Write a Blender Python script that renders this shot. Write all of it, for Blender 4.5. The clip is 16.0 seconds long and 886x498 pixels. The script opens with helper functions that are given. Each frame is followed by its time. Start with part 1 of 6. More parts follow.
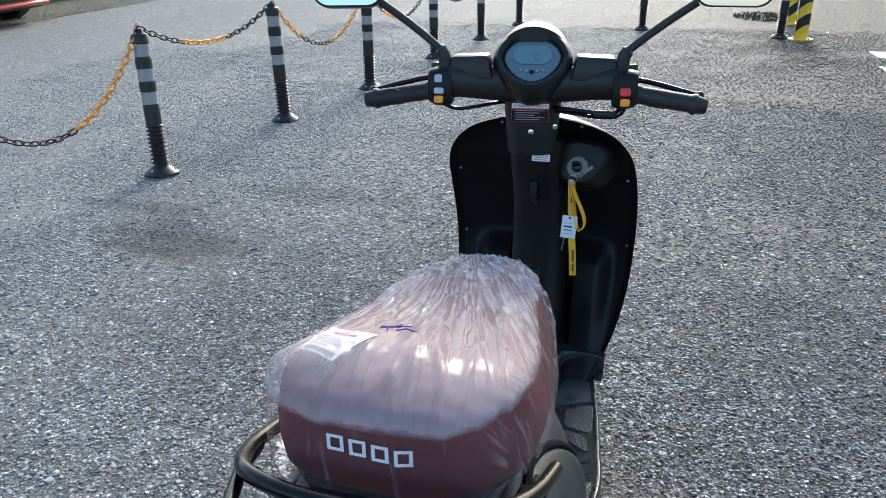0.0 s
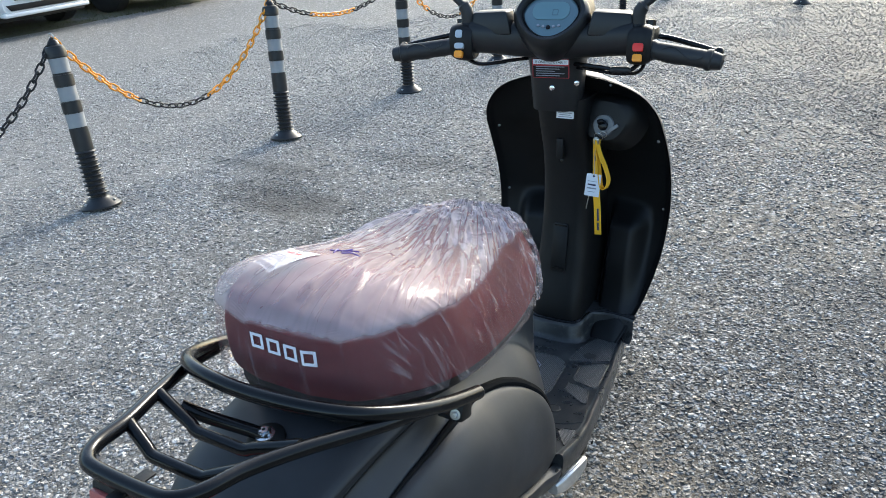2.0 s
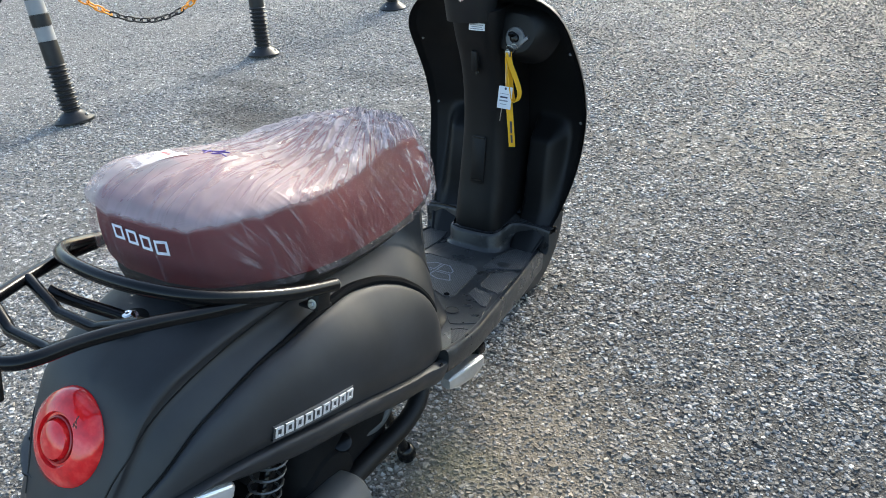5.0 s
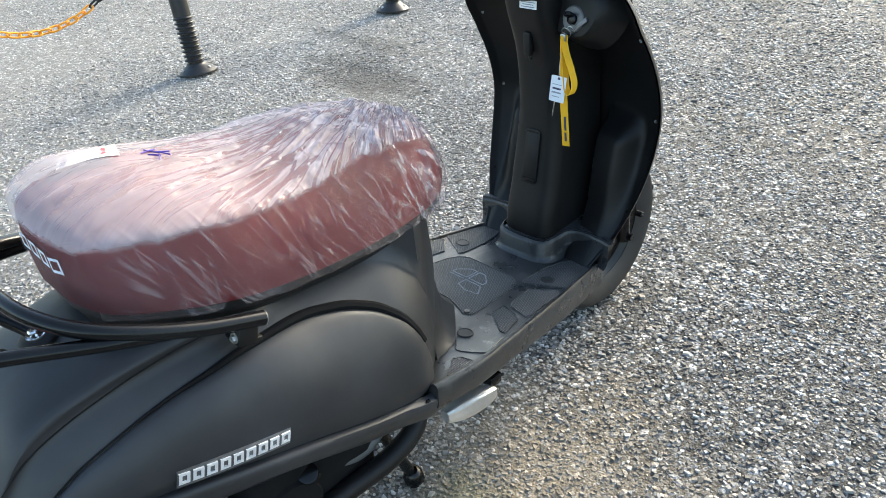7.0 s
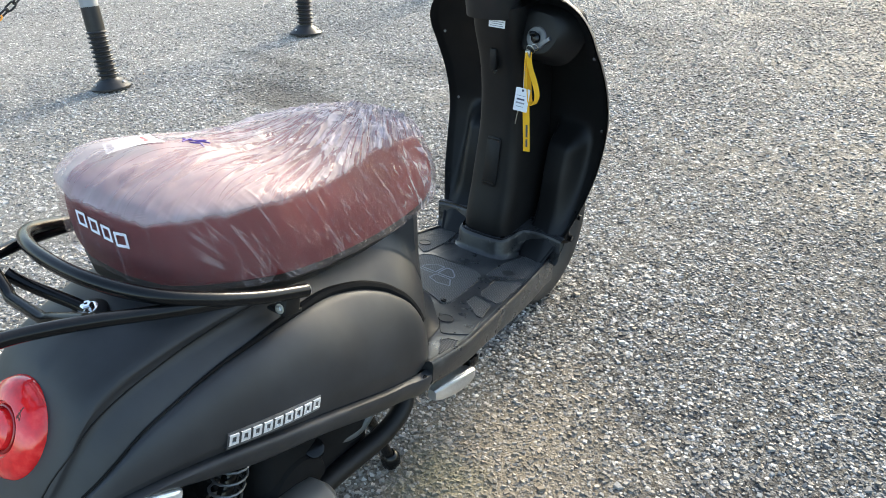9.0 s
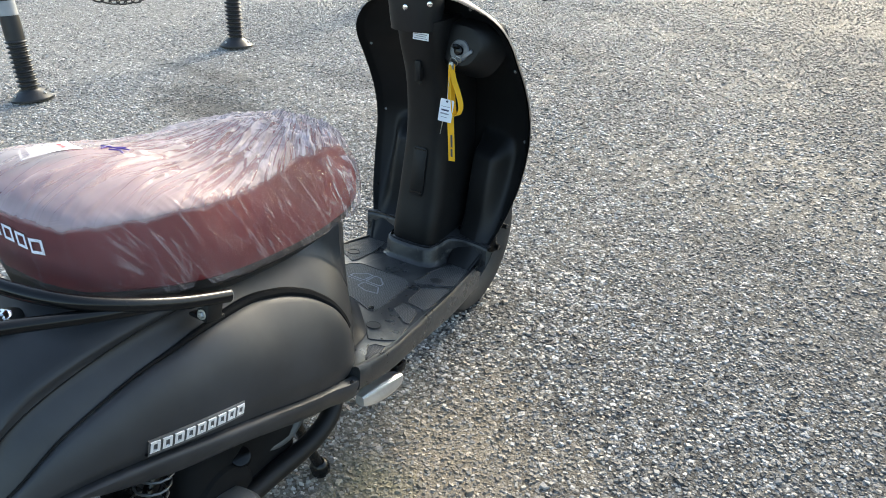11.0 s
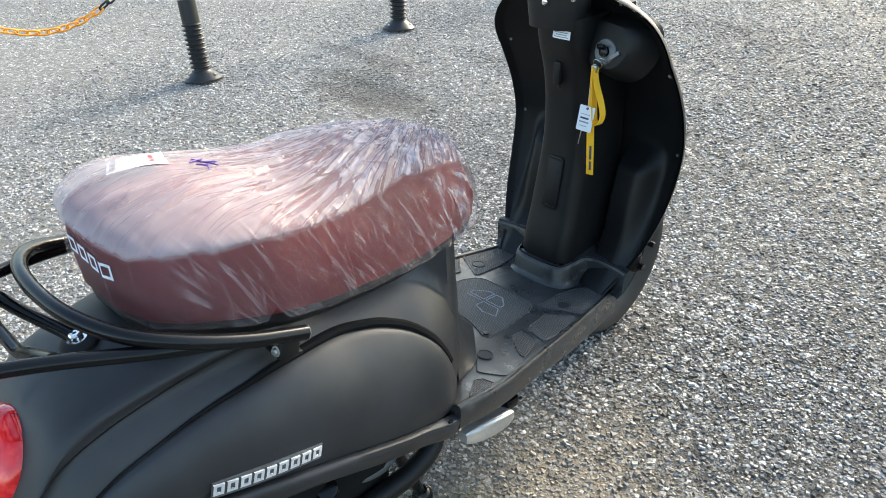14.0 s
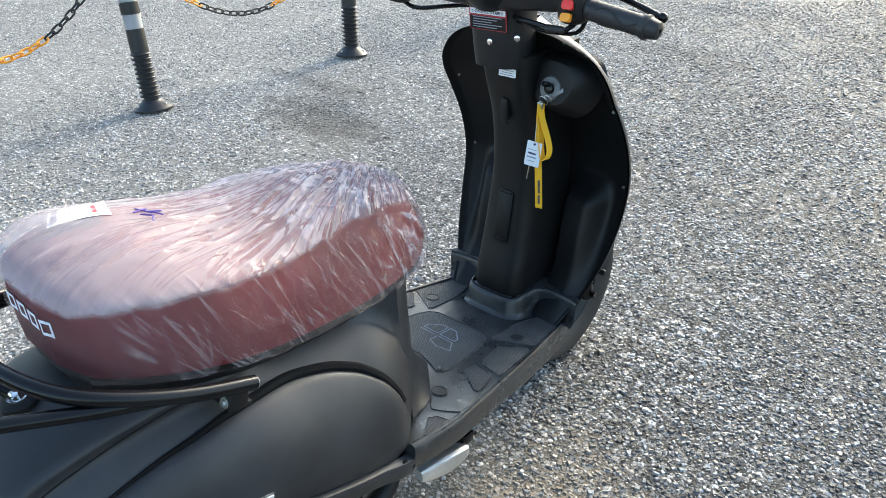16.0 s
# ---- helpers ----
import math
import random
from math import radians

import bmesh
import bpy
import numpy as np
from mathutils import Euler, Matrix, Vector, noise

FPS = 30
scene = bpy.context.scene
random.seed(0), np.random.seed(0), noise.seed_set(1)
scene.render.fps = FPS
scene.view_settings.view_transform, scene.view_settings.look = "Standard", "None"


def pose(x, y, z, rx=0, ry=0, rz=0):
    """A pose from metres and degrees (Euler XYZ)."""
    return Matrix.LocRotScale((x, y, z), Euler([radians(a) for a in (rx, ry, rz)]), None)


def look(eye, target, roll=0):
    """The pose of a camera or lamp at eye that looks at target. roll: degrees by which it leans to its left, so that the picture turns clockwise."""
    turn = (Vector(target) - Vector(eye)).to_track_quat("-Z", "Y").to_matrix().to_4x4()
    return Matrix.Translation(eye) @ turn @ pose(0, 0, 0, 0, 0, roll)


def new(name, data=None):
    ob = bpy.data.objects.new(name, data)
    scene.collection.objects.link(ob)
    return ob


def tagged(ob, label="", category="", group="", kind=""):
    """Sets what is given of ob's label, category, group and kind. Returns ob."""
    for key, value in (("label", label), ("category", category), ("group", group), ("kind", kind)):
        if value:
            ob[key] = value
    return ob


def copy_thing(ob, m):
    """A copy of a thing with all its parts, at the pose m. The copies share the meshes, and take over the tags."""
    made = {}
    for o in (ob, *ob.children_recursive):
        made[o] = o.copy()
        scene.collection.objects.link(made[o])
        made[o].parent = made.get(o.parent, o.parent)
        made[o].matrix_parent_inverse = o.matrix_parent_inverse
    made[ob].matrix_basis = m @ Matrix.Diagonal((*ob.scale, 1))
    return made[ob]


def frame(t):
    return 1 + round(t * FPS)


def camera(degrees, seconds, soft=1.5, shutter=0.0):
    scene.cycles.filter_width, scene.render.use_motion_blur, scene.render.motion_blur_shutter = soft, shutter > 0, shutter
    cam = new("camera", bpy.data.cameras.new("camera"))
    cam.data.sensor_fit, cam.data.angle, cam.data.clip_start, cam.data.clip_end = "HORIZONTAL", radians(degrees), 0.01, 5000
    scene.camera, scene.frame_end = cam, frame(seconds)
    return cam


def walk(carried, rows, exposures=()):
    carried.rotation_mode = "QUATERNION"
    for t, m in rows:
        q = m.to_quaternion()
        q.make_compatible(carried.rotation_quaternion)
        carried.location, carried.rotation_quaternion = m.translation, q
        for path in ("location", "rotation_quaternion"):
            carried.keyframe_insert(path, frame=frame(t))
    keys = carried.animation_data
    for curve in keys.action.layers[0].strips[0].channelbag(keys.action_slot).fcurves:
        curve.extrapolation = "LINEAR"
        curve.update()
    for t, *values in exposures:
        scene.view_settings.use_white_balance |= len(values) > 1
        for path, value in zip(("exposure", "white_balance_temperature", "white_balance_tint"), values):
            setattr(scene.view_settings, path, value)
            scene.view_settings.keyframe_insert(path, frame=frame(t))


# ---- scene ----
cam = camera(60.4, 16.0, soft=0.42)
PATH = [
    (0, (0.273, -0.444, 1.281), (-0.296, 1.291, 0.466), -1.1),
    (0.5, (0.438, -0.403, 1.254), (-0.259, 1.276, 0.423), -3.7),
    (1, (0.519, -0.404, 1.24), (-0.283, 1.219, 0.391), -2.9),
    (1.5, (0.544, -0.422, 1.249), (-0.337, 1.161, 0.401), -2.8),
    (2, (0.557, -0.418, 1.242), (-0.37, 1.139, 0.395), -3.2),
    (2.5, (0.556, -0.473, 1.255), (-0.375, 1.084, 0.412), -3.1),
    (3, (0.542, -0.578, 1.27), (-0.369, 0.991, 0.429), -3.0),
    (3.5, (0.572, -0.621, 1.291), (-0.324, 0.95, 0.437), -3.1),
    (4, (0.603, -0.611, 1.294), (-0.291, 0.938, 0.399), -3.3),
    (4.5, (0.68, -0.519, 1.269), (-0.214, 0.996, 0.317), -3.3),
    (4.7, (0.736, -0.459, 1.243), (-0.163, 1.034, 0.26), -3.3),
    (6.8, (0.849, -0.057, 1.206), (-0.329, 1.124, 0.102), -4.9),
    (7, (0.859, -0.039, 1.207), (-0.357, 1.11, 0.111), -5.7),
    (7.5, (0.87, -0.025, 1.205), (-0.385, 1.093, 0.121), -6.9),
    (8, (0.847, -0.089, 1.212), (-0.394, 1.057, 0.141), -5.9),
    (8.4, (0.843, -0.193, 1.232), (-0.356, 1.011, 0.179), -4.6),
    (8.5, (0.811, -0.228, 1.227), (-0.333, 1.025, 0.169), -3.2),
    (9, (0.807, -0.267, 1.226), (-0.192, 1.115, 0.18), -0.5),
    (9.5, (0.822, -0.272, 1.224), (-0.073, 1.188, 0.192), 0.9),
    (9.7, (0.834, -0.27, 1.225), (-0.035, 1.208, 0.196), 1.3),
    (11.8, (0.843, -0.294, 1.229), (-0.046, 1.189, 0.222), 2.2),
    (12, (0.837, -0.297, 1.236), (-0.071, 1.172, 0.226), 2.3),
    (12.5, (0.834, -0.26, 1.239), (-0.129, 1.162, 0.215), 2.4),
    (13, (0.825, -0.173, 1.234), (-0.22, 1.177, 0.191), 1.3),
    (13.5, (0.819, -0.108, 1.215), (-0.306, 1.163, 0.157), -0.3),
    (14, (0.807, -0.098, 1.223), (-0.387, 1.106, 0.163), -1.9),
    (14.5, (0.802, -0.095, 1.237), (-0.437, 1.075, 0.19), -3.0),
    (15, (0.801, -0.078, 1.248), (-0.448, 1.098, 0.22), -3.2),
    (15.5, (0.817, -0.075, 1.274), (-0.396, 1.148, 0.257), -2.7),
    (16, (0.811, -0.079, 1.255), (-0.321, 1.215, 0.233), -1.3),
]
LIGHT = [(0.0, 1.24, 5950, 4), (1.0, 1.47, 6100, 4), (2.0, 1.49, 6200, 4), (3.0, 1.49, 6250, 4), (4.5, 1.54, 6350, 4), (7.0, 2.02, 6850, 3), (8.5, 2.03, 6900, 4), (9.5, 1.91, 6900, 4), (12.5, 1.86, 6800, 3), (13.5, 1.90, 6850, 3), (14.5, 1.98, 6850, 3), (15.0, 1.98, 6850, 3), (16.0, 1.94, 6550, 3)]
walk(cam, [(t, look(eye, target, roll)) for t, eye, target, roll in PATH], LIGHT)

# ---- light ----
SUN_ELEV, SUN_AZ = 27.0, -3.0          # degrees; azimuth to the right of straight ahead (+y)
world = bpy.data.worlds.new("sky")
scene.world = world
world.use_nodes = True
wn = world.node_tree
sky = wn.nodes.new("ShaderNodeTexSky")
sky.sky_type = "NISHITA"
sky.sun_disc = False
sky.sun_elevation = radians(SUN_ELEV)
sky.sun_rotation = radians(SUN_AZ)
sky.air_density, sky.dust_density, sky.ozone_density = 1.0, 2.0, 1.0
wn.nodes["Background"].inputs["Strength"].default_value = 0.142
wn.links.new(sky.outputs[0], wn.nodes["Background"].inputs["Color"])
sun = new("sun", bpy.data.lights.new("sun", "SUN"))
sun.data.energy, sun.data.angle, sun.data.color = 1.8, radians(17.0), (1.0, 0.91, 0.79)
e, a = radians(SUN_ELEV), radians(SUN_AZ)
sun.matrix_world = look((0, 0, 0), (-math.sin(a) * math.cos(e), -math.cos(a) * math.cos(e), -math.sin(e)))


# ---- materials ----
class Mat:
    """A node material with a principled shader and short ways to wire it."""

    def __init__(self, name, base=(0.5, 0.5, 0.5), rough=0.5, metal=0.0, **more):
        self.m = bpy.data.materials.new(name)
        self.m.use_nodes = True
        self.t = self.m.node_tree
        self.p = self.t.nodes["Principled BSDF"]
        self.set("Base Color", (*base, 1.0)).set("Roughness", rough).set("Metallic", metal)
        for k, v in more.items():
            self.set(k.replace("_", " "), v)

    def set(self, k, v):
        if isinstance(v, bpy.types.NodeSocket):
            self.t.links.new(v, self.p.inputs[k])
        else:
            self.p.inputs[k].default_value = v
        return self

    def node(self, kind, ins=None, **props):
        n = self.t.nodes.new(kind)
        if "operation" in props:
            n.operation = props["operation"]
        if "use_clamp" in props:
            n.use_clamp = props["use_clamp"]
        if "feature" in props:
            n.feature = props["feature"]
        if "bands_direction" in props:
            n.bands_direction = props["bands_direction"]
        if "data_type" in props:
            n.data_type, n.blend_type = props["data_type"], props["blend_type"]
        for k, v in (ins or {}).items():
            if isinstance(v, bpy.types.NodeSocket):
                self.t.links.new(v, n.inputs[k])
            else:
                n.inputs[k].default_value = v
        return n

    def coords(self, scale=1.0, stretch=(1, 1, 1), world_space=False):
        c = self.node("ShaderNodeNewGeometry").outputs["Position"] if world_space else self.node("ShaderNodeTexCoord").outputs["Object"]
        mp = self.node("ShaderNodeMapping", {"Vector": c, "Scale": tuple(scale * s for s in stretch)})
        return mp.outputs[0]

    def noise(self, scale, detail=3.0, rough=0.55, stretch=(1, 1, 1), world_space=False):
        return self.node("ShaderNodeTexNoise", {"Vector": self.coords(1.0, stretch, world_space), "Scale": scale, "Detail": detail, "Roughness": rough}).outputs[0]

    def ramp(self, fac, stops):
        r = self.node("ShaderNodeValToRGB", {"Fac": fac})
        e = r.color_ramp.elements
        while len(e) < len(stops):
            e.new(0.5)
        for el, (pos, col) in zip(e, stops):
            el.position = pos
            el.color = (*col, 1.0) if isinstance(col, tuple) else (col, col, col, 1.0)
        return r.outputs[0]

    def mix(self, fac, a, b, mode="MIX"):
        n = self.node("ShaderNodeMix", data_type="RGBA", blend_type=mode)
        for idx, v in ((0, fac), (6, a), (7, b)):
            if isinstance(v, bpy.types.NodeSocket):
                self.t.links.new(v, n.inputs[idx])
            elif idx == 0:
                n.inputs[0].default_value = v
            else:
                n.inputs[idx].default_value = (*v, 1.0)
        return n.outputs[2]

    def math(self, op, a, b=0.0, clamp=False):
        n = self.node("ShaderNodeMath", operation=op, use_clamp=clamp)
        for i, v in enumerate((a, b)):
            if isinstance(v, bpy.types.NodeSocket):
                self.t.links.new(v, n.inputs[i])
            else:
                n.inputs[i].default_value = v
        return n.outputs[0]

    def bump(self, height, strength=0.3, dist=0.001):
        b = self.node("ShaderNodeBump", {"Height": height, "Strength": strength, "Distance": dist})
        self.set("Normal", b.outputs[0])
        return self


def speckled(name, base, rough, grain=900.0, bump=0.25, dist=0.0004, dirt=0.25, metal=0.0, **more):
    """A paint or plastic with a fine grain, uneven gloss and a little dust."""
    k = Mat(name, base, rough, metal, **more)
    big, fine = k.noise(9.0, 4.0), k.noise(grain, 2.0)
    lo, hi = tuple(c * (1 - dirt) for c in base), tuple(min(1, c * (1 + dirt) + 0.004) for c in base)
    k.set("Base Color", k.ramp(big, [(0.3, lo), (0.7, hi)]))
    k.set("Roughness", k.math("ADD", k.math("MULTIPLY", k.noise(26.0, 4.0), 0.16), rough - 0.08))
    k.bump(fine, bump, dist)
    return k.m


M = {}
M["body"] = speckled("matte_black_paint", (0.020, 0.0215, 0.0250), 0.48, 1500, 0.10, 0.0002, Specular_IOR_Level=0.46)
M["cover"] = speckled("satin_black_cover_plastic", (0.0095, 0.0100, 0.0112), 0.42, 1200, 0.18, 0.0003, Specular_IOR_Level=0.36)
M["greycase"] = speckled("heat_proof_grey_coating", (0.075, 0.078, 0.080), 0.55, 500, 0.3, 0.0004)
M["lockplate"] = speckled("dull_lock_plate", (0.13, 0.135, 0.145), 0.42, 600, 0.2, 0.0003, 0.3, 0.6)
M["plastic"] = speckled("grained_black_plastic", (0.0045, 0.0045, 0.005), 0.5, 1300, 0.30, 0.0003, Specular_IOR_Level=0.3)
M["gloss"] = speckled("gloss_black_tube", (0.003, 0.0033, 0.004), 0.22, 500, 0.05, 0.0002, Specular_IOR_Level=0.28)
M["rubber"] = speckled("black_rubber", (0.013, 0.013, 0.014), 0.55, 700, 0.35, 0.0004)
M["bollard"] = speckled("black_bollard_rubber", (0.011, 0.012, 0.014), 0.40, 300, 0.2, 0.0006, 0.4, Specular_IOR_Level=0.38)
M["band"] = speckled("white_reflective_band", (0.26, 0.27, 0.28), 0.55, 600, 0.15, 0.0003, 0.15)
M["chrome"] = speckled("chrome", (0.78, 0.78, 0.78), 0.16, 300, 0.05, 0.0002, 0.05, 1.0)
M["peg"] = speckled("scratched_aluminium", (0.72, 0.72, 0.71), 0.34, 120, 0.7, 0.0012, 0.2, 0.85)
M["steel"] = speckled("dull_steel", (0.45, 0.45, 0.44), 0.38, 400, 0.2, 0.0003, 0.2, 1.0)
M["alloy"] = speckled("cast_alloy", (0.20, 0.205, 0.215), 0.5, 500, 0.4, 0.0005, 0.25, 0.8)
M["silver"] = speckled("bright_silver_plating", (0.74, 0.74, 0.75), 0.38, 300, 0.1, 0.0002, 0.08, 0.35)
M["orange"] = speckled("orange_chain_plastic", (0.85, 0.33, 0.02), 0.4, 300, 0.1, 0.0003, 0.15)
M["chainblack"] = speckled("black_chain_plastic", (0.005, 0.005, 0.0055), 0.45, 300, 0.1, 0.0003)
M["yellow"] = speckled("yellow_woven_strap", (0.80, 0.42, 0.01), 0.7, 900, 0.6, 0.0004, 0.12)
M["yellowpaint"] = speckled("yellow_post_paint", (0.80, 0.50, 0.02), 0.45, 200, 0.1, 0.0005, 0.15)
M["white"] = speckled("white_paper", (0.70, 0.72, 0.76), 0.6, 400, 0.1, 0.0002, 0.03)
M["ink"] = speckled("printed_ink", (0.05, 0.05, 0.09), 0.6, 400, 0.0, 0.0002, 0.1)
M["blueink"] = speckled("violet_pen_ink", (0.06, 0.03, 0.30), 0.5, 400, 0.0, 0.0002, 0.1)
M["greyink"] = speckled("grey_print", (0.25, 0.26, 0.30), 0.6, 400, 0.0, 0.0002, 0.1)
M["redprint"] = speckled("red_print", (0.35, 0.02, 0.03), 0.5, 400, 0.0, 0.0002, 0.1)
M["redbutton"] = speckled("red_button_plastic", (0.72, 0.03, 0.02), 0.4, 400, 0.05, 0.0002, 0.08)
M["orangebutton"] = speckled("orange_button_plastic", (0.85, 0.30, 0.01), 0.4, 400, 0.05, 0.0002, 0.08)
M["greybutton"] = speckled("grey_button_plastic", (0.42, 0.46, 0.50), 0.4, 400, 0.05, 0.0002, 0.08)
M["litter"] = speckled("pale_litter", (0.7, 0.7, 0.68), 0.7, 200, 0.2, 0.0005, 0.2)
M["glyph"] = speckled("white_printed_mark", (0.80, 0.80, 0.88), 0.5, 400, 0.0, 0.0002, 0.05)


def seat_leather():
    k = Mat("burgundy_leatherette", (0.16, 0.035, 0.03), 0.6, Specular_IOR_Level=0.08)
    v = k.node("ShaderNodeTexVoronoi", {"Vector": k.coords(380)}, feature="DISTANCE_TO_EDGE").outputs[0]
    k.set("Base Color", k.ramp(k.noise(14, 4), [(0.25, (0.108, 0.021, 0.024)), (0.75, (0.158, 0.033, 0.035))]))
    k.bump(v, 0.3, 0.0006)
    return k.m


def film():
    """Thin clear packaging film: see-through, with fine white creases, some milkiness and a creased gloss; sky sheen
    and fold shade are painted into the milk.
    """
    k = Mat("clear_packaging_film", (0.535, 0.475, 0.49), 0.7, IOR=1.5, Specular_IOR_Level=0.0)
    t = k.t
    drip = k.node("ShaderNodeTexNoise", {"Vector": k.coords(1.0, (1, 1, 0.35)), "Scale": 30.0, "Detail": 3.0}).outputs[0]
    place = k.node("ShaderNodeSeparateXYZ", {0: k.coords(1.0)})
    along, high = place.outputs[1], place.outputs[2]
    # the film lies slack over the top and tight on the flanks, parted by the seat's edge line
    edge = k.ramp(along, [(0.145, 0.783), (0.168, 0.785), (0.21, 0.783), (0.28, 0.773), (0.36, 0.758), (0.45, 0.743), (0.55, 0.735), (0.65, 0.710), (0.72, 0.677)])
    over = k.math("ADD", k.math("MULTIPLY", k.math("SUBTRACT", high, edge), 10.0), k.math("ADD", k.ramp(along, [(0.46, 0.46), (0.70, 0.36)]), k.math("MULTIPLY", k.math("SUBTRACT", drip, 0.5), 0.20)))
    # the top's paleness, mostly sky reflected in the film, is painted as milk
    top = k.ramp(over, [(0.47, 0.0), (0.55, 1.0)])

    across = place.outputs[0]

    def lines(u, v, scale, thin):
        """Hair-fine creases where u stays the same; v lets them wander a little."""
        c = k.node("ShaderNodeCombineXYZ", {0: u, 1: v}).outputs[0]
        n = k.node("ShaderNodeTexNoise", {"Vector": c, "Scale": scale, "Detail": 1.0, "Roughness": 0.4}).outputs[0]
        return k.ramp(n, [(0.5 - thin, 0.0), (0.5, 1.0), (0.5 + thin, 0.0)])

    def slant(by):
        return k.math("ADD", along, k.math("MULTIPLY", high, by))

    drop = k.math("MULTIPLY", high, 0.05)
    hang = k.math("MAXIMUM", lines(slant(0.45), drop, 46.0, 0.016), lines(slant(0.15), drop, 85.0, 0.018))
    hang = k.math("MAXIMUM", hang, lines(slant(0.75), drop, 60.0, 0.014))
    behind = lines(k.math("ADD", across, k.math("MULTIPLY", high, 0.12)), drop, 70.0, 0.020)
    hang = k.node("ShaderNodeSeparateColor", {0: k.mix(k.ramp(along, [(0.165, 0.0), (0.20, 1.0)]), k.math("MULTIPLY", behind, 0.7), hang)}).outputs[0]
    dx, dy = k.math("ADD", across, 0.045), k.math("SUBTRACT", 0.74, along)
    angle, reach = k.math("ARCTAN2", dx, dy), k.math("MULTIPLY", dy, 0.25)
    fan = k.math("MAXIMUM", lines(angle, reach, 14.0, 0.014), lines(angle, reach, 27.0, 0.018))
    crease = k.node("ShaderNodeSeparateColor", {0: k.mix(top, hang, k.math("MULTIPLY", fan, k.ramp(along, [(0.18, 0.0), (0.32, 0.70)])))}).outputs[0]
    patchy = k.node("ShaderNodeTexNoise", {"Vector": k.coords(1.0), "Scale": 9.0, "Detail": 4.0}).outputs[0]

    def facets(u, v, scale):
        """Sharp-edged crumple, drawn out along the pull of the film."""
        c = k.node("ShaderNodeCombineXYZ", {0: u, 1: v}).outputs[0]
        n = k.node("ShaderNodeTexNoise", {"Vector": c, "Scale": scale, "Detail": 2.0, "Roughness": 0.45, "Distortion": 0.6}).outputs[0]
        return k.ramp(n, [(0.36, 0.0), (0.5, 1.0), (0.64, 0.0)])

    crumple = k.math("ADD", facets(angle, k.math("MULTIPLY", dy, 1.6), 7.0), k.math("MULTIPLY", facets(angle, k.math("MULTIPLY", dy, 2.2), 15.0), 0.5))
    pull = k.math("ADD", facets(slant(0.45), k.math("MULTIPLY", high, 0.35), 26.0), k.math("MULTIPLY", facets(slant(0.10), k.math("MULTIPLY", high, 0.4), 52.0), 0.4))
    loose = k.ramp(along, [(0.20, 0.05), (0.40, 0.25), (0.52, 0.45), (0.66, 1.0)])
    relief = k.node("ShaderNodeSeparateColor", {0: k.mix(top, k.math("MULTIPLY", pull, loose), k.math("MULTIPLY", crumple, k.ramp(along, [(0.20, 0.08), (0.32, 0.4), (0.48, 1.0)])))}).outputs[0]
    spread = k.node("ShaderNodeTexNoise", {"Vector": k.coords(1.0), "Scale": 26.0, "Detail": 3.0}).outputs[0]
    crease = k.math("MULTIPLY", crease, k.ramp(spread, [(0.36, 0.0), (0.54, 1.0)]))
    bump = k.node("ShaderNodeBump", {"Height": k.math("ADD", k.math("ADD", k.math("MULTIPLY", crease, 0.5), k.math("MULTIPLY", spread, 0.5)), k.math("MULTIPLY", relief, 1.7)), "Strength": 0.85, "Distance": 0.0012})
    k.set("Normal", bump.outputs[0])
    clear = k.node("ShaderNodeBsdfTransparent", {"Color": (0.99, 0.975, 0.975, 1)})
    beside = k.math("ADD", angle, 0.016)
    # pale rim paints the sky's reflection, clear lines paint the folds' dark sides
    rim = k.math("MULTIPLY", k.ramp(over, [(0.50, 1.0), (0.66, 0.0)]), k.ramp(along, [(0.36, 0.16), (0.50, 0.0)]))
    fold_shade = k.math("MULTIPLY", k.math("MAXIMUM", lines(beside, reach, 14.0, 0.035), lines(beside, reach, 27.0, 0.035)), k.ramp(along, [(0.24, 0.1), (0.40, 0.70)]))
    sky_haze = k.math("MULTIPLY", k.math("MULTIPLY", top, k.math("SUBTRACT", 1.0, fold_shade)), k.math("ADD", k.math("MULTIPLY", patchy, 0.16), k.math("ADD", rim, 0.29)))
    # milk on creases and fold crests also paints in their glints
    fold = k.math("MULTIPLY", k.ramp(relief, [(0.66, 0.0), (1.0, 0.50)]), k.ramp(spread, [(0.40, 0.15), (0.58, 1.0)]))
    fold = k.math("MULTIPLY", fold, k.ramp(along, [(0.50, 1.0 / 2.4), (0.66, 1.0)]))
    milk = k.math("ADD", k.math("ADD", k.math("MULTIPLY", crease, 0.26), fold), k.math("ADD", sky_haze, k.math("ADD", k.math("MULTIPLY", patchy, 0.07), 0.030)), True)
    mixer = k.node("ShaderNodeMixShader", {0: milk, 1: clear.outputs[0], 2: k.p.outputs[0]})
    fres = k.node("ShaderNodeFresnel", {"IOR": 1.5, "Normal": bump.outputs[0]})
    satin = k.node("ShaderNodeBsdfGlossy", {"Color": (1, 1, 1, 1), "Roughness": 0.27, "Normal": bump.outputs[0]})
    sheen = k.node("ShaderNodeMixShader", {0: k.math("MULTIPLY", fres.outputs[0], 0.06, True), 1: mixer.outputs[0], 2: satin.outputs[0]})
    gloss = k.node("ShaderNodeBsdfGlossy", {"Color": (1, 1, 1, 1), "Roughness": 0.07, "Normal": bump.outputs[0]})
    last = k.node("ShaderNodeMixShader", {0: k.math("MULTIPLY", fres.outputs[0], 0.15, True), 1: sheen.outputs[0], 2: gloss.outputs[0]})
    t.links.new(last.outputs[0], t.nodes["Material Output"].inputs["Surface"])
    return k.m


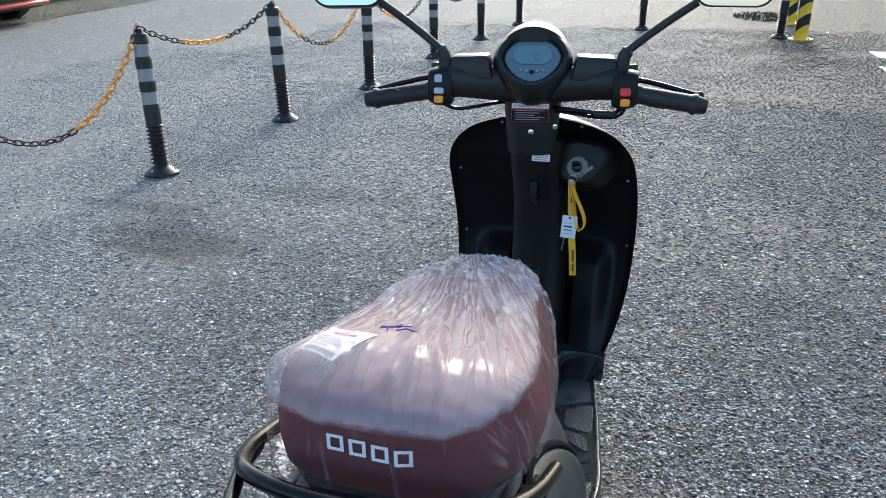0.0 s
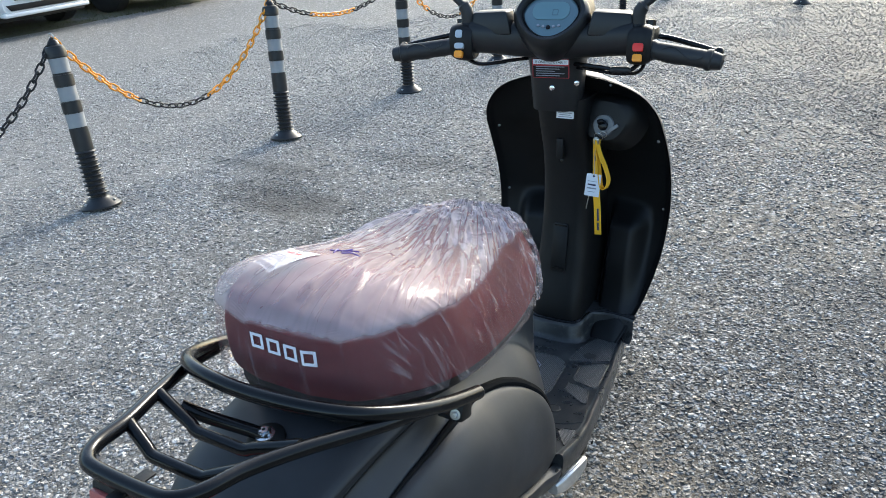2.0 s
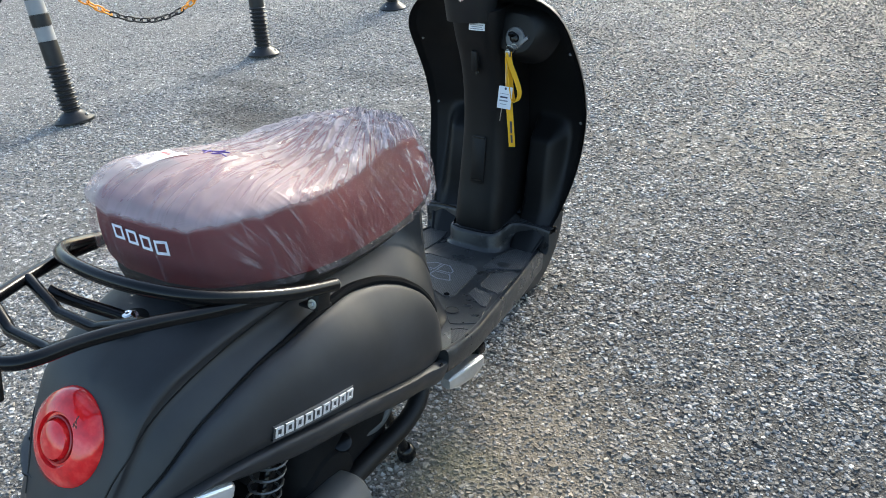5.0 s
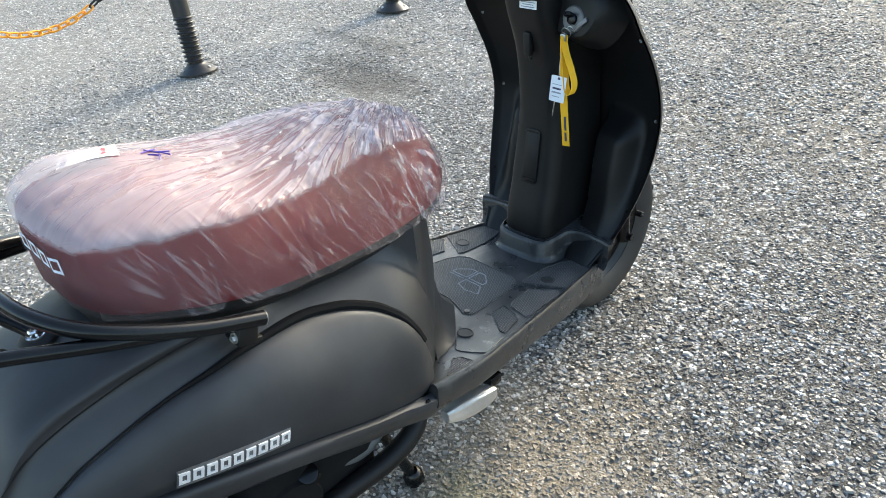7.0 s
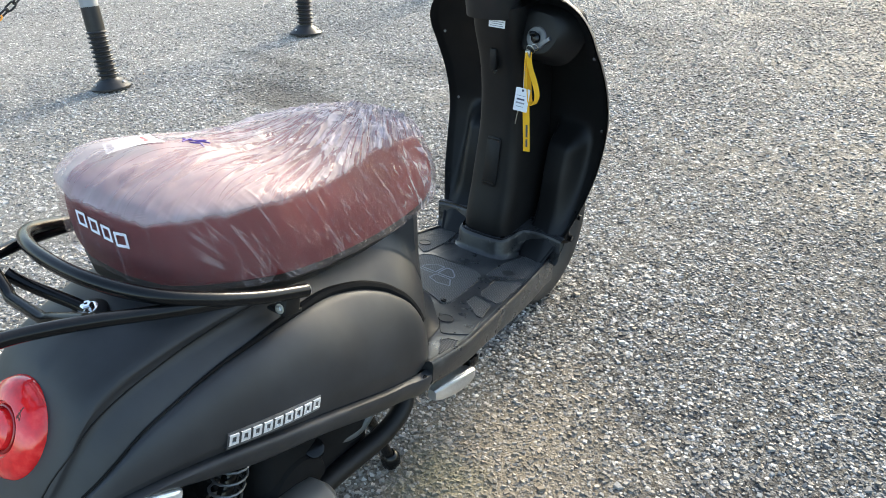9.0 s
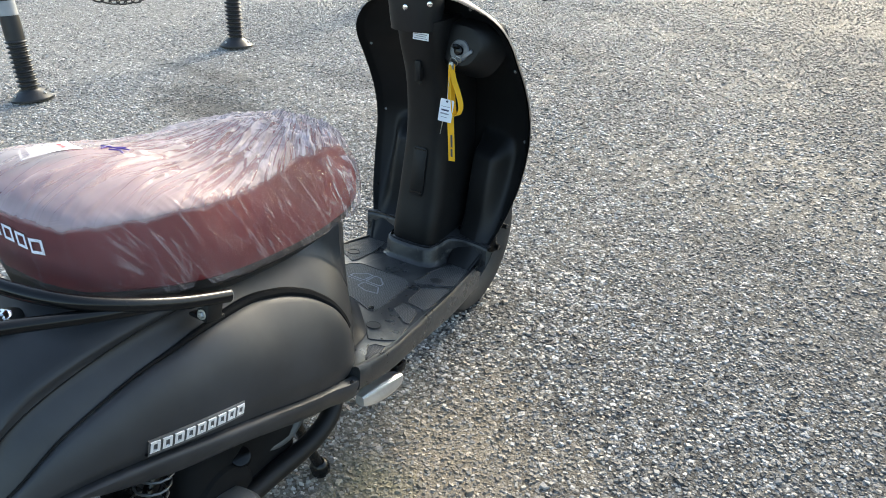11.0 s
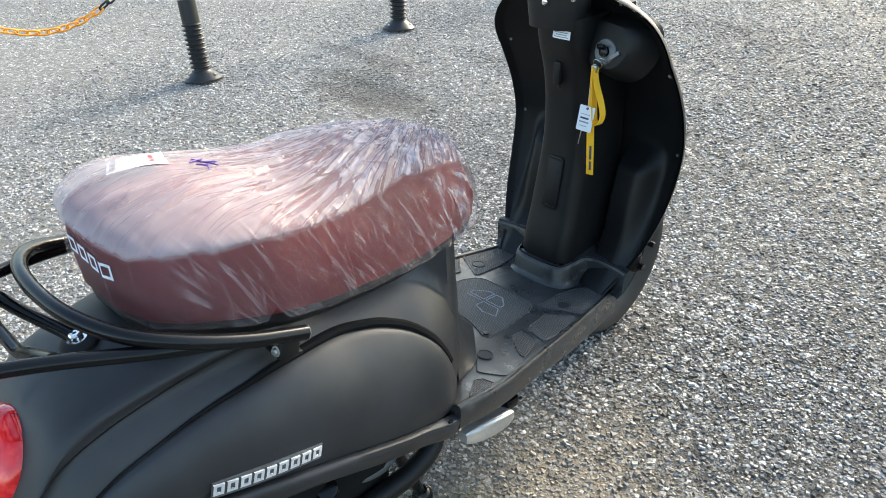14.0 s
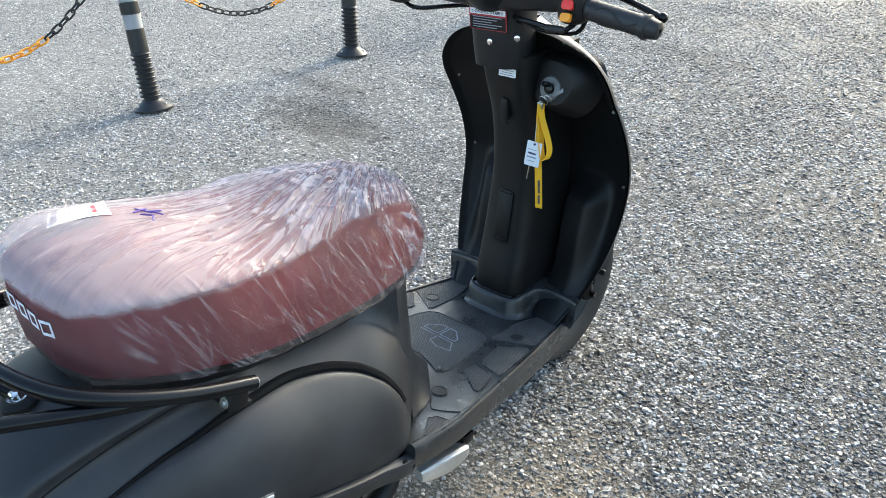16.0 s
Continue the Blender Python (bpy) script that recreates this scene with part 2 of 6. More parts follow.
def red_lens():
    k = Mat("red_lens_plastic", (0.62, 0.008, 0.012), 0.13, Coat_Weight=0.5)
    k.set("Base Color", k.ramp(k.noise(55, 3), [(0.32, (0.60, 0.005, 0.009)), (0.55, (0.82, 0.013, 0.018)), (0.72, (0.93, 0.060, 0.050))]))
    k.bump(k.noise(70, 2), 0.25, 0.002)
    return k.m


def dark_mesh(name, scale, base):
    """Moulded plastic with a fine grid of raised dots."""
    k = Mat(name, base, 0.55)
    c = k.coords(scale)
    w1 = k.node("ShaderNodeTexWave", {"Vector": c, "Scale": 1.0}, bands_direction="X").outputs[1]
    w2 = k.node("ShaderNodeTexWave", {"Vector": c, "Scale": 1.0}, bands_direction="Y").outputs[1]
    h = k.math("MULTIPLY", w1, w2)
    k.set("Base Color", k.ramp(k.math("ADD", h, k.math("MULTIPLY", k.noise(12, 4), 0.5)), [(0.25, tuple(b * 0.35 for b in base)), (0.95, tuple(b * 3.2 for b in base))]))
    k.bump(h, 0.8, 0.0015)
    return k.m


def worn_tone(k, col, pos):
    """Wear that runs over binder and chippings alike: stains, dust, earth in hollows; also tone painted down against
    glare to the right and far off.
    """
    patches = k.node("ShaderNodeTexNoise", {"Vector": pos, "Scale": 0.9, "Detail": 5.0, "Roughness": 0.6}).outputs[0]
    stain = k.node("ShaderNodeTexNoise", {"Vector": pos, "Scale": 6.0, "Detail": 4.0}).outputs[0]
    col = k.mix(k.ramp(patches, [(0.36, 0.45), (0.60, 0.0)]), col, k.mix(0.5, col, (0.050, 0.048, 0.046)))
    col = k.mix(k.ramp(stain, [(0.52, 0.0), (0.72, 0.30)]), col, (0.055, 0.053, 0.051))
    # brown leaf dust and a little moss beside the stand
    for cx, cy, inner, outer, tint in ((0.24, 0.70, 0.10, 0.42, (0.30, 0.25, 0.185)), (0.20, 0.60, 0.02, 0.14, (0.20, 0.185, 0.115))):
        off = k.node("ShaderNodeVectorMath", {0: pos, 1: (cx, cy, 0)}, operation="SUBTRACT").outputs[0]
        far = k.node("ShaderNodeVectorMath", {0: off}, operation="LENGTH").outputs["Value"]
        col = k.mix(k.ramp(k.math("ADD", far, k.math("MULTIPLY", k.math("SUBTRACT", stain, 0.5), 0.5)), [(inner, 0.55), (outer, 0.0)]), col, tint)
    # dustier surface beyond the chain, warm dust drifts on the open side
    plan = k.node("ShaderNodeSeparateXYZ", {0: pos}).outputs
    px, far_y = plan[0], k.math("MULTIPLY", plan[1], 0.1)
    dust = k.math("ADD", k.math("MULTIPLY", px, -0.40), k.math("MULTIPLY", k.math("SUBTRACT", patches, 0.5), 1.2))
    col = k.mix(k.ramp(dust, [(0.05, 0.0), (1.0, 0.9)]), col, k.mix(0.34, col, (0.45, 0.438, 0.41)))
    # painted darker to the right, to hold down the glare of the light there
    right_dim = k.math("ADD", k.math("MULTIPLY", px, 0.62), k.math("MULTIPLY", k.math("SUBTRACT", patches, 0.5), -1.4))
    col = k.mix(k.math("MULTIPLY", k.ramp(right_dim, [(0.0, 0.0), (0.9, 0.9)]), k.ramp(far_y, [(0.10, 0.80), (0.30, 1.0)])), col, k.mix(0.52, col, (0.045, 0.044, 0.043)))
    # darker again far off on the right, painted against the grazing glare
    far_dim = k.math("MULTIPLY", k.ramp(far_y, [(0.30, 0.0), (0.60, 1.0)]), k.ramp(k.math("ADD", k.math("MULTIPLY", px, 0.2), 0.5), [(0.30, 0.0), (0.75, 0.85)]))
    col = k.mix(far_dim, col, k.mix(0.78, col, (0.046, 0.045, 0.044)))
    # an earth-filled worn hollow, and fainter ones further on
    for cx, cy, rx, ry, strength in ((-1.78, 2.04, 0.44, 0.24, 1.0), (-2.10, 2.38, 0.5, 0.10, 0.6), (-1.35, 2.75, 0.5, 0.16, 0.5), (-0.9, 3.9, 0.6, 0.2, 0.4)):
        off = k.node("ShaderNodeVectorMath", {0: pos, 1: (cx, cy, 0)}, operation="SUBTRACT").outputs[0]
        off = k.node("ShaderNodeVectorMath", {0: off, 1: (1 / rx, 1 / ry, 0)}, operation="MULTIPLY").outputs[0]
        far = k.node("ShaderNodeVectorMath", {0: off}, operation="LENGTH").outputs["Value"]
        rim = k.math("ADD", far, k.math("MULTIPLY", k.math("SUBTRACT", stain, 0.5), 1.6))
        col = k.mix(k.ramp(rim, [(0.45, strength), (1.0, 0.0)]), col, k.mix(0.62, col, (0.050, 0.047, 0.042)))
    return col


STONE = [(0.0, (0.060, 0.059, 0.058)), (0.20, (0.145, 0.142, 0.138)), (0.45, (0.255, 0.248, 0.238)), (0.68, (0.37, 0.357, 0.338)), (0.88, (0.52, 0.50, 0.475)), (1.0, (0.70, 0.685, 0.65))]


def ground_mat():
    """Coarse chip-seal asphalt: close-set chippings of two sizes, each with its own tone and tilt, in a dark gritty binder."""
    k = Mat("chip_seal_asphalt", (0.15, 0.15, 0.15), 0.72)
    pos = k.coords(1.0, (1, 1, 1), True)
    warp = k.node("ShaderNodeTexNoise", {"Vector": pos, "Scale": 90.0, "Detail": 2.0}).outputs[1]
    bent = k.node("ShaderNodeVectorMath", {0: pos, 1: k.node("ShaderNodeVectorMath", {0: warp, "Scale": 0.008}, operation="SCALE").outputs[0]}, operation="ADD").outputs[0]
    flat = k.node("ShaderNodeVectorMath", {0: bent, 1: (1, 1, 0)}, operation="MULTIPLY").outputs[0]

    def chips(size):
        """Cells of one size: random numbers, nearness to the middle, height of a tilted top."""
        v = k.node("ShaderNodeTexVoronoi", {"Vector": flat, "Scale": 1 / size, "Randomness": 1.0}, feature="F1")
        r = k.node("ShaderNodeSeparateColor", {0: v.outputs["Color"]})
        off = k.node("ShaderNodeVectorMath", {0: flat, 1: v.outputs["Position"]}, operation="SUBTRACT").outputs[0]
        lean = k.node("ShaderNodeVectorMath", {0: v.outputs["Color"], 1: (0.5, 0.5, 0.5)}, operation="SUBTRACT").outputs[0]
        tilt = k.node("ShaderNodeVectorMath", {0: off, 1: lean}, operation="DOT_PRODUCT").outputs["Value"]
        return r.outputs, v.outputs["Distance"], k.math("MULTIPLY", tilt, 1.1 / size)

    (a0, a1, a2), da, ta = chips(0.0210)
    (b0, b1, b2), db, tb = chips(0.0125)
    (_, c1, _), dc, _ = chips(0.0050)
    col = k.ramp(c1, [(0.0, (0.026, 0.025, 0.024)), (0.5, (0.080, 0.078, 0.075)), (1.0, (0.24, 0.234, 0.222))])
    keep_b = k.math("MULTIPLY", k.math("LESS_THAN", db, k.math("ADD", k.math("MULTIPLY", b2, 0.20), 0.34)), k.math("GREATER_THAN", b1, 0.22))
    keep_a = k.math("MULTIPLY", k.math("LESS_THAN", da, k.math("ADD", k.math("MULTIPLY", a2, 0.18), 0.30)), k.math("GREATER_THAN", a1, 0.60))
    col = k.mix(keep_b, col, k.ramp(b0, STONE))
    col = k.mix(keep_a, col, k.ramp(a0, STONE))
    # chippings lie thicker and thinner in small drifts
    for size, low, gain in ((38.0, 0.62, 0.80), (13.0, 0.80, 0.42)):
        drift = k.node("ShaderNodeTexNoise", {"Vector": pos, "Scale": size, "Detail": 3.0}).outputs[0]
        col = k.mix(1.0, col, k.math("ADD", k.math("MULTIPLY", k.ramp(drift, [(0.42, 0.0), (0.58, 1.0)]), gain), low), "MULTIPLY")
    col = k.mix(1.0, col, (0.86, 0.86, 0.86), "MULTIPLY")
    k.set("Base Color", worn_tone(k, col, pos))
    k.set("Roughness", k.ramp(b2, [(0.0, 0.55), (1.0, 0.9)]))
    k.set("Specular IOR Level", 0.12)
    h = k.math("MULTIPLY", keep_b, k.math("ADD", k.math("SUBTRACT", 0.8, k.math("MULTIPLY", db, 0.7)), tb))
    h = k.math("MAXIMUM", h, k.math("MULTIPLY", keep_a, k.math("ADD", k.math("SUBTRACT", 1.4, da), ta)))
    h = k.math("ADD", h, k.math("MULTIPLY", k.math("SUBTRACT", 1.0, dc, True), 0.25))
    k.bump(h, 1.0, 0.0075)
    return k.m


def pebble_mat():
    k = Mat("chipping_stone", (0.3, 0.3, 0.29), 0.7, Specular_IOR_Level=0.25)
    pos = k.coords(1.0, (1, 1, 1), True)
    r = k.node("ShaderNodeNewGeometry").outputs["Random Per Island"]
    col = k.ramp(r, STONE)
    tint = k.math("FRACT", k.math("MULTIPLY", r, 37.7))
    col = k.mix(1.0, col, k.ramp(tint, [(0.0, (0.93, 0.98, 1.06)), (0.6, (1.0, 1.0, 1.0)), (0.85, (1.06, 1.0, 0.92)), (1.0, (1.12, 0.98, 0.86))]), "MULTIPLY")
    col = k.mix(k.ramp(k.noise(420, 4), [(0.35, 0.45), (0.62, 0.0)]), col, k.mix(0.55, col, (0.06, 0.058, 0.056)))
    k.set("Base Color", worn_tone(k, col, pos))
    k.bump(k.noise(500, 3), 0.6, 0.0012)
    return k.m


def footboard_mat():
    """Grained black plastic with dusty, scuffed patches and pale scrapes."""
    k = Mat("scuffed_footboard_plastic", (0.017, 0.0178, 0.0195), 0.3)
    big, worn = k.noise(9.0, 4.0), k.noise(16.0, 6.0, 0.65)
    col = k.ramp(big, [(0.3, (0.018, 0.0188, 0.0200)), (0.7, (0.036, 0.037, 0.039))])
    col = k.mix(k.ramp(worn, [(0.54, 0.0), (0.66, 0.55)]), col, (0.085, 0.086, 0.084))
    scrape = k.noise(60.0, 3.0, 0.5, (1.0, 0.10, 1.0))
    col = k.mix(k.math("MULTIPLY", k.ramp(scrape, [(0.62, 0.0), (0.72, 0.5)]), k.ramp(worn, [(0.45, 0.0), (0.55, 1.0)])), col, (0.16, 0.155, 0.14))
    k.set("Base Color", col)
    k.set("Roughness", k.ramp(worn, [(0.35, 0.22), (0.65, 0.46)]))
    k.bump(k.noise(900, 2), 0.3, 0.0004)
    return k.m


M["floor"] = footboard_mat()
# near-black for the strip painted in as gap shade, and for the engine
M["seal"] = speckled("gap_shade_engine_black", (0.007, 0.007, 0.0075), 0.85, 300, 0.2, 0.0003, 0.2, Specular_IOR_Level=0.1)
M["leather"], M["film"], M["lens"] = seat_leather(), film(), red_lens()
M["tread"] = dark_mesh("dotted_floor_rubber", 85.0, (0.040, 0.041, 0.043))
M["ground"], M["pebbles"] = ground_mat(), pebble_mat()
M["reflector"] = dark_mesh("red_prismatic_reflector", 110.0, (0.34, 0.06, 0.05))
M["filmred"] = speckled("film_covered_red_reflector", (0.36, 0.085, 0.075), 0.35, 120, 0.5, 0.0008, 0.3)
M["darklens"] = speckled("dark_red_lens_ring", (0.28, 0.004, 0.006), 0.15, 300, 0.05, 0.0002, 0.1)
M["screen"] = Mat("lcd_glass", (0.10, 0.16, 0.19), 0.12, Coat_Weight=0.8).m
M["lcd"] = Mat("lcd_segment_area", (0.13, 0.22, 0.25), 0.25).m
M["mirror"] = Mat("mirror_glass", (0.9, 0.92, 0.95), 0.02, 1.0).m
M["clearlens"] = speckled("clear_ribbed_lens", (0.70, 0.72, 0.74), 0.12, 120, 0.4, 0.001, 0.05, 0.6)
M["grass"] = speckled("short_weeds", (0.085, 0.09, 0.045), 0.8, 60, 0.8, 0.01, 0.5)
M["roadpaint"] = speckled("worn_white_road_paint", (0.72, 0.72, 0.70), 0.6, 90, 0.6, 0.002, 0.15)
M["carglass"] = Mat("car_window_glass", (0.01, 0.012, 0.014), 0.05).m


# ---- mesh helpers ----
def part(name, bm, material, parent=None, label="", smooth=True):
    """Links a bmesh as one mesh object under a thing."""
    me = bpy.data.meshes.new(name)
    bmesh.ops.recalc_face_normals(bm, faces=bm.faces)
    bm.to_mesh(me)
    bm.free()
    me.materials.append(material)
    if smooth:
        me.polygons.foreach_set("use_smooth", [True] * len(me.polygons))
        me.set_sharp_from_angle(angle=radians(38))
    ob = new(name, me)
    ob.parent = parent
    if label:
        ob["label"] = label
    return ob


def curve(xs, ys):
    """A smooth function through points (Catmull-Rom over uneven steps)."""
    xs, ys = np.array(xs, float), np.array(ys, float)
    d = np.gradient(ys, xs)

    def f(x):
        x = min(max(x, xs[0]), xs[-1])
        i = min(max(int(np.searchsorted(xs, x)) - 1, 0), len(xs) - 2)
        h = xs[i + 1] - xs[i]
        t = (x - xs[i]) / h
        return float(ys[i] * (2 * t**3 - 3 * t**2 + 1) + d[i] * h * (t**3 - 2 * t**2 + t) + ys[i + 1] * (3 * t**2 - 2 * t**3) + d[i + 1] * h * (t**3 - t**2))

    return f


def path(points, n=8, closed=False):
    """A smooth run of points through the given ones."""
    p = [Vector(q) for q in points]
    out, m = [], len(p)
    for i in range(m if closed else m - 1):
        a, b, c, d = (p[(i + k) % m] if closed else p[min(max(i + k, 0), m - 1)] for k in (-1, 0, 1, 2))
        for j in range(n):
            t = j / n
            out.append(0.5 * (2 * b + (c - a) * t + (2 * a - 5 * b + 4 * c - d) * t**2 + (3 * b - a - 3 * c + d) * t**3))
    if not closed:
        out.append(p[-1])
    return out


def grid(rows, bm=None, wrap=False, caps=False):
    """Faces over rows of points; wrap closes each row, caps closes first and last rows."""
    bm = bm or bmesh.new()
    vs = [[bm.verts.new(q) for q in row] for row in rows]
    for r0, r1 in zip(vs, vs[1:]):
        n = len(r0)
        for i in range(n if wrap else n - 1):
            j = (i + 1) % n
            bm.faces.new((r0[i], r0[j], r1[j], r1[i]))
    if caps:
        bm.faces.new(vs[0])
        bm.faces.new(vs[-1])
    return bm


def tube(points, r, segs=12, bm=None, closed=False):
    """A round bar along points; r is a number or a number for each point."""
    pts = [Vector(p) for p in points]
    rows, n = [], len(pts)
    up = Vector((0.13, 0.21, 0.97)).normalized()
    side = None
    for i, p in enumerate(pts):
        a = pts[(i - 1) % n] if closed else pts[max(i - 1, 0)]
        b = pts[(i + 1) % n] if closed else pts[min(i + 1, n - 1)]
        d = (b - a).normalized()
        side = (d.cross(up) if side is None else side - d * side.dot(d)).normalized()
        nor = side.cross(d)
        rr = r[i] if isinstance(r, (list, tuple)) else r
        rows.append([p + rr * (math.cos(t) * side + math.sin(t) * nor) for t in (2 * math.pi * k / segs for k in range(segs))])
    if closed:
        rows.append(rows[0])
    bm = grid(rows, bm, True, not closed)
    if closed:
        bmesh.ops.remove_doubles(bm, verts=bm.verts, dist=1e-5)
    return bm


def rot_to(axis):
    return Vector((0, 0, 1)).rotation_difference(Vector(axis)).to_matrix().to_4x4()


def lathe(profile, at=(0, 0, 0), axis=(0, 0, 1), segs=24, bm=None, squash=(1, 1)):
    """A turned shape from (radius, height) pairs."""
    m = Matrix.Translation(at) @ rot_to(axis)
    rows = [[m @ Vector((r * squash[0] * math.cos(t), r * squash[1] * math.sin(t), h)) for t in (2 * math.pi * k / segs for k in range(segs))] for r, h in profile]
    return grid(rows, bm, True, True)


def box(size, at=(0, 0, 0), turn=None, bevel=0.003, bm=None, segs=2, taper=(1, 1)):
    """A rounded block; taper narrows its top."""
    own = bmesh.new()
    bmesh.ops.create_cube(own, size=1.0)
    for v in own.verts:
        if v.co.z > 0:
            v.co.x *= taper[0]
            v.co.y *= taper[1]
        v.co = Vector((v.co.x * size[0], v.co.y * size[1], v.co.z * size[2]))
    if bevel:
        bmesh.ops.bevel(own, geom=own.edges[:], offset=bevel, segments=segs, affect="EDGES", profile=0.5)
    m = Matrix.Translation(at) @ (turn or Matrix())
    own.transform(m)
    if bm is None:
        return own
    me = bpy.data.meshes.new("tmp")
    own.to_mesh(me)
    own.free()
    bm.from_mesh(me)
    bpy.data.meshes.remove(me)
    return bm


def slab(outline, thick, m, bevel=0.0):
    """A flat plate from a 2D outline, set into place by m."""
    bm = bmesh.new()
    lo = [bm.verts.new((x, y, 0)) for x, y in outline]
    hi = [bm.verts.new((x, y, thick)) for x, y in outline]
    bm.faces.new(lo[::-1])
    top = bm.faces.new(hi)
    n = len(lo)
    for i in range(n):
        bm.faces.new((lo[i], lo[(i + 1) % n], hi[(i + 1) % n], hi[i]))
    if bevel:
        bmesh.ops.bevel(bm, geom=list(top.edges), offset=bevel, segments=2, affect="EDGES", profile=0.5)
    bm.transform(m)
    return bm


def rounded(w, h, r, n=5):
    """A rounded rectangle's outline."""
    out = []
    for cx, cy, a0 in ((w / 2 - r, h / 2 - r, 0), (-w / 2 + r, h / 2 - r, 90), (-w / 2 + r, -h / 2 + r, 180), (w / 2 - r, -h / 2 + r, 270)):
        out += [(cx + r * math.cos(radians(a0 + 90 * k / n)), cy + r * math.sin(radians(a0 + 90 * k / n))) for k in range(n + 1)]
    return out


def facing(at, normal, up=(0, 0, 1)):
    """A pose whose z looks along normal and whose y is as near to up as it can be."""
    z = Vector(normal).normalized()
    x = Vector(up).cross(z).normalized()
    y = z.cross(x)
    m = Matrix((x, y, z)).transposed().to_4x4()
    m.translation = at
    return m


def words(text, size, m, material, parent, name, depth=0.0004):
    """Built-in lettering turned into a mesh part."""
    cu = bpy.data.curves.new(name, "FONT")
    cu.body, cu.size, cu.extrude, cu.align_x, cu.align_y = text, size, depth, "CENTER", "CENTER"
    tmp = bpy.data.objects.new(name, cu)
    me = bpy.data.meshes.new_from_object(tmp)
    bpy.data.objects.remove(tmp)
    bm = bmesh.new()
    bm.from_mesh(me)
    bm.transform(m)
    bpy.data.meshes.remove(me)
    return part(name, bm, material, parent, smooth=False)


# ---- ground ----
def ground_height(x, y):
    """Gentle unevenness near by, a shallow worn hollow beside the chain, level further out."""
    far = math.hypot(x, y - 2)
    fade = max(0.0, 1 - far / 14)
    hollow = -0.022 * math.exp(-(((x + 1.78) / 0.32) ** 2 + ((y - 2.04) / 0.20) ** 2))
    return fade * 0.006 * noise.noise(Vector((x * 0.9, y * 0.9, 3.1))) + hollow


def build_ground():
    steps = [-2200, -600, -160, -50, -20] + [round(-12 + 0.12 * i, 3) for i in range(201)] + [20, 50, 160, 600, 2200]
    rows = [[Vector((x, y + 2, ground_height(x, y + 2) if abs(x) < 12 and abs(y) < 12 else 0.0)) for x in steps] for y in steps]
    ob = part("ground", grid(rows), M["ground"])
    tagged(ob, "coarse grey chip-seal asphalt of a parking lot", "asphalt", kind="structure")


build_ground()


def build_chippings():
    """Angular chippings bedded close together in the binder; larger and sparser where the ground is far off."""
    rng = np.random.default_rng(4)
    verts, faces, total = [], [], 0
    sides = np.array([(0, 1, 5, 4), (1, 2, 6, 5), (2, 3, 7, 6), (3, 0, 4, 7), (4, 5, 6, 7)])
    for x0, x1, y0, y1, cell, share, low, high in ((-1.6, 2.5, -0.4, 2.5, 0.0118, 0.84, 0.0034, 0.0080), (-3.2, 3.4, 2.3, 5.4, 0.0165, 0.80, 0.0052, 0.0100), (-3.2, -1.5, 0.1, 2.5, 0.0165, 0.80, 0.0052, 0.0100), (2.3, 3.6, 0.5, 2.5, 0.0165, 0.80, 0.0052, 0.0100), (-4.2, 4.6, 5.0, 9.0, 0.025, 0.66, 0.0065, 0.0105), (-5.4, -3.0, 1.4, 6.6, 0.026, 0.60, 0.0060, 0.0100)):
        gx, gy = np.meshgrid(np.arange(x0, x1, cell), np.arange(y0, y1, cell))
        gx[::2] += cell / 2
        at = np.stack([gx.ravel(), gy.ravel()], 1) + rng.uniform(-0.42, 0.42, (gx.size, 2)) * cell
        drift = np.array([0.55 * noise.noise((x * 2.3, y * 2.3, 0.4)) + 0.35 * noise.noise((x * 8.0, y * 8.0, 7.0)) for x, y in at])
        rim = np.minimum(np.minimum(at[:, 0] - x0, x1 - at[:, 0]), np.minimum(at[:, 1] - y0, y1 - at[:, 1]))
        at = at[(rng.random(len(at)) < share + drift) & (rng.random(len(at)) < rim / 0.35)]
        n = len(at)
        lift = np.array([ground_height(x, y) for x, y in at])
        size = low + (high - low) * rng.random(n) ** 1.8
        size[rng.random(n) < 0.03] *= 1.45
        ang = np.array([0.25, 0.75, 1.25, 1.75])[None] * math.pi + rng.uniform(-0.55, 0.55, (n, 4)) + rng.uniform(0, math.pi, (n, 1))
        rad = size[:, None] * rng.uniform(0.75, 1.25, (n, 4))
        long = rng.uniform(0.75, 1.0, n)[:, None]
        ring = np.stack([rad * np.cos(ang), rad * np.sin(ang) * long], 2)
        slope = rng.normal(0, 0.17, (n, 2))
        shrink = rng.uniform(0.66, 0.94, (n, 4))[:, :, None]
        tops = ring * shrink
        up = size[:, None] * rng.uniform(0.26, 0.62, (n, 1)) * (1.0 if cell < 0.013 else 0.95) + (tops * slope[:, None]).sum(2)
        v = np.zeros((n, 8, 3))
        v[:, :4, :2], v[:, 4:, :2] = ring, tops
        v[:, :4, 2] = -0.002
        v[:, 4:, 2] = np.maximum(up, 0.0006)
        v[:, :, :2] += at[:, None]
        v[:, :, 2] += lift[:, None]
        verts.append(v.reshape(-1, 3))
        faces.append((sides[None] + 8 * np.arange(n)[:, None, None] + 8 * total).reshape(-1, 4))
        total += n
    v, f = np.concatenate(verts), np.concatenate(faces).astype(np.int32)
    me = bpy.data.meshes.new("chippings")
    me.vertices.add(len(v))
    me.vertices.foreach_set("co", v.ravel())
    me.loops.add(f.size)
    me.loops.foreach_set("vertex_index", f.ravel())
    me.polygons.add(len(f))
    me.polygons.foreach_set("loop_start", np.arange(0, f.size, 4, dtype=np.int32))
    me.polygons.foreach_set("use_smooth", np.zeros(len(f), dtype=bool))
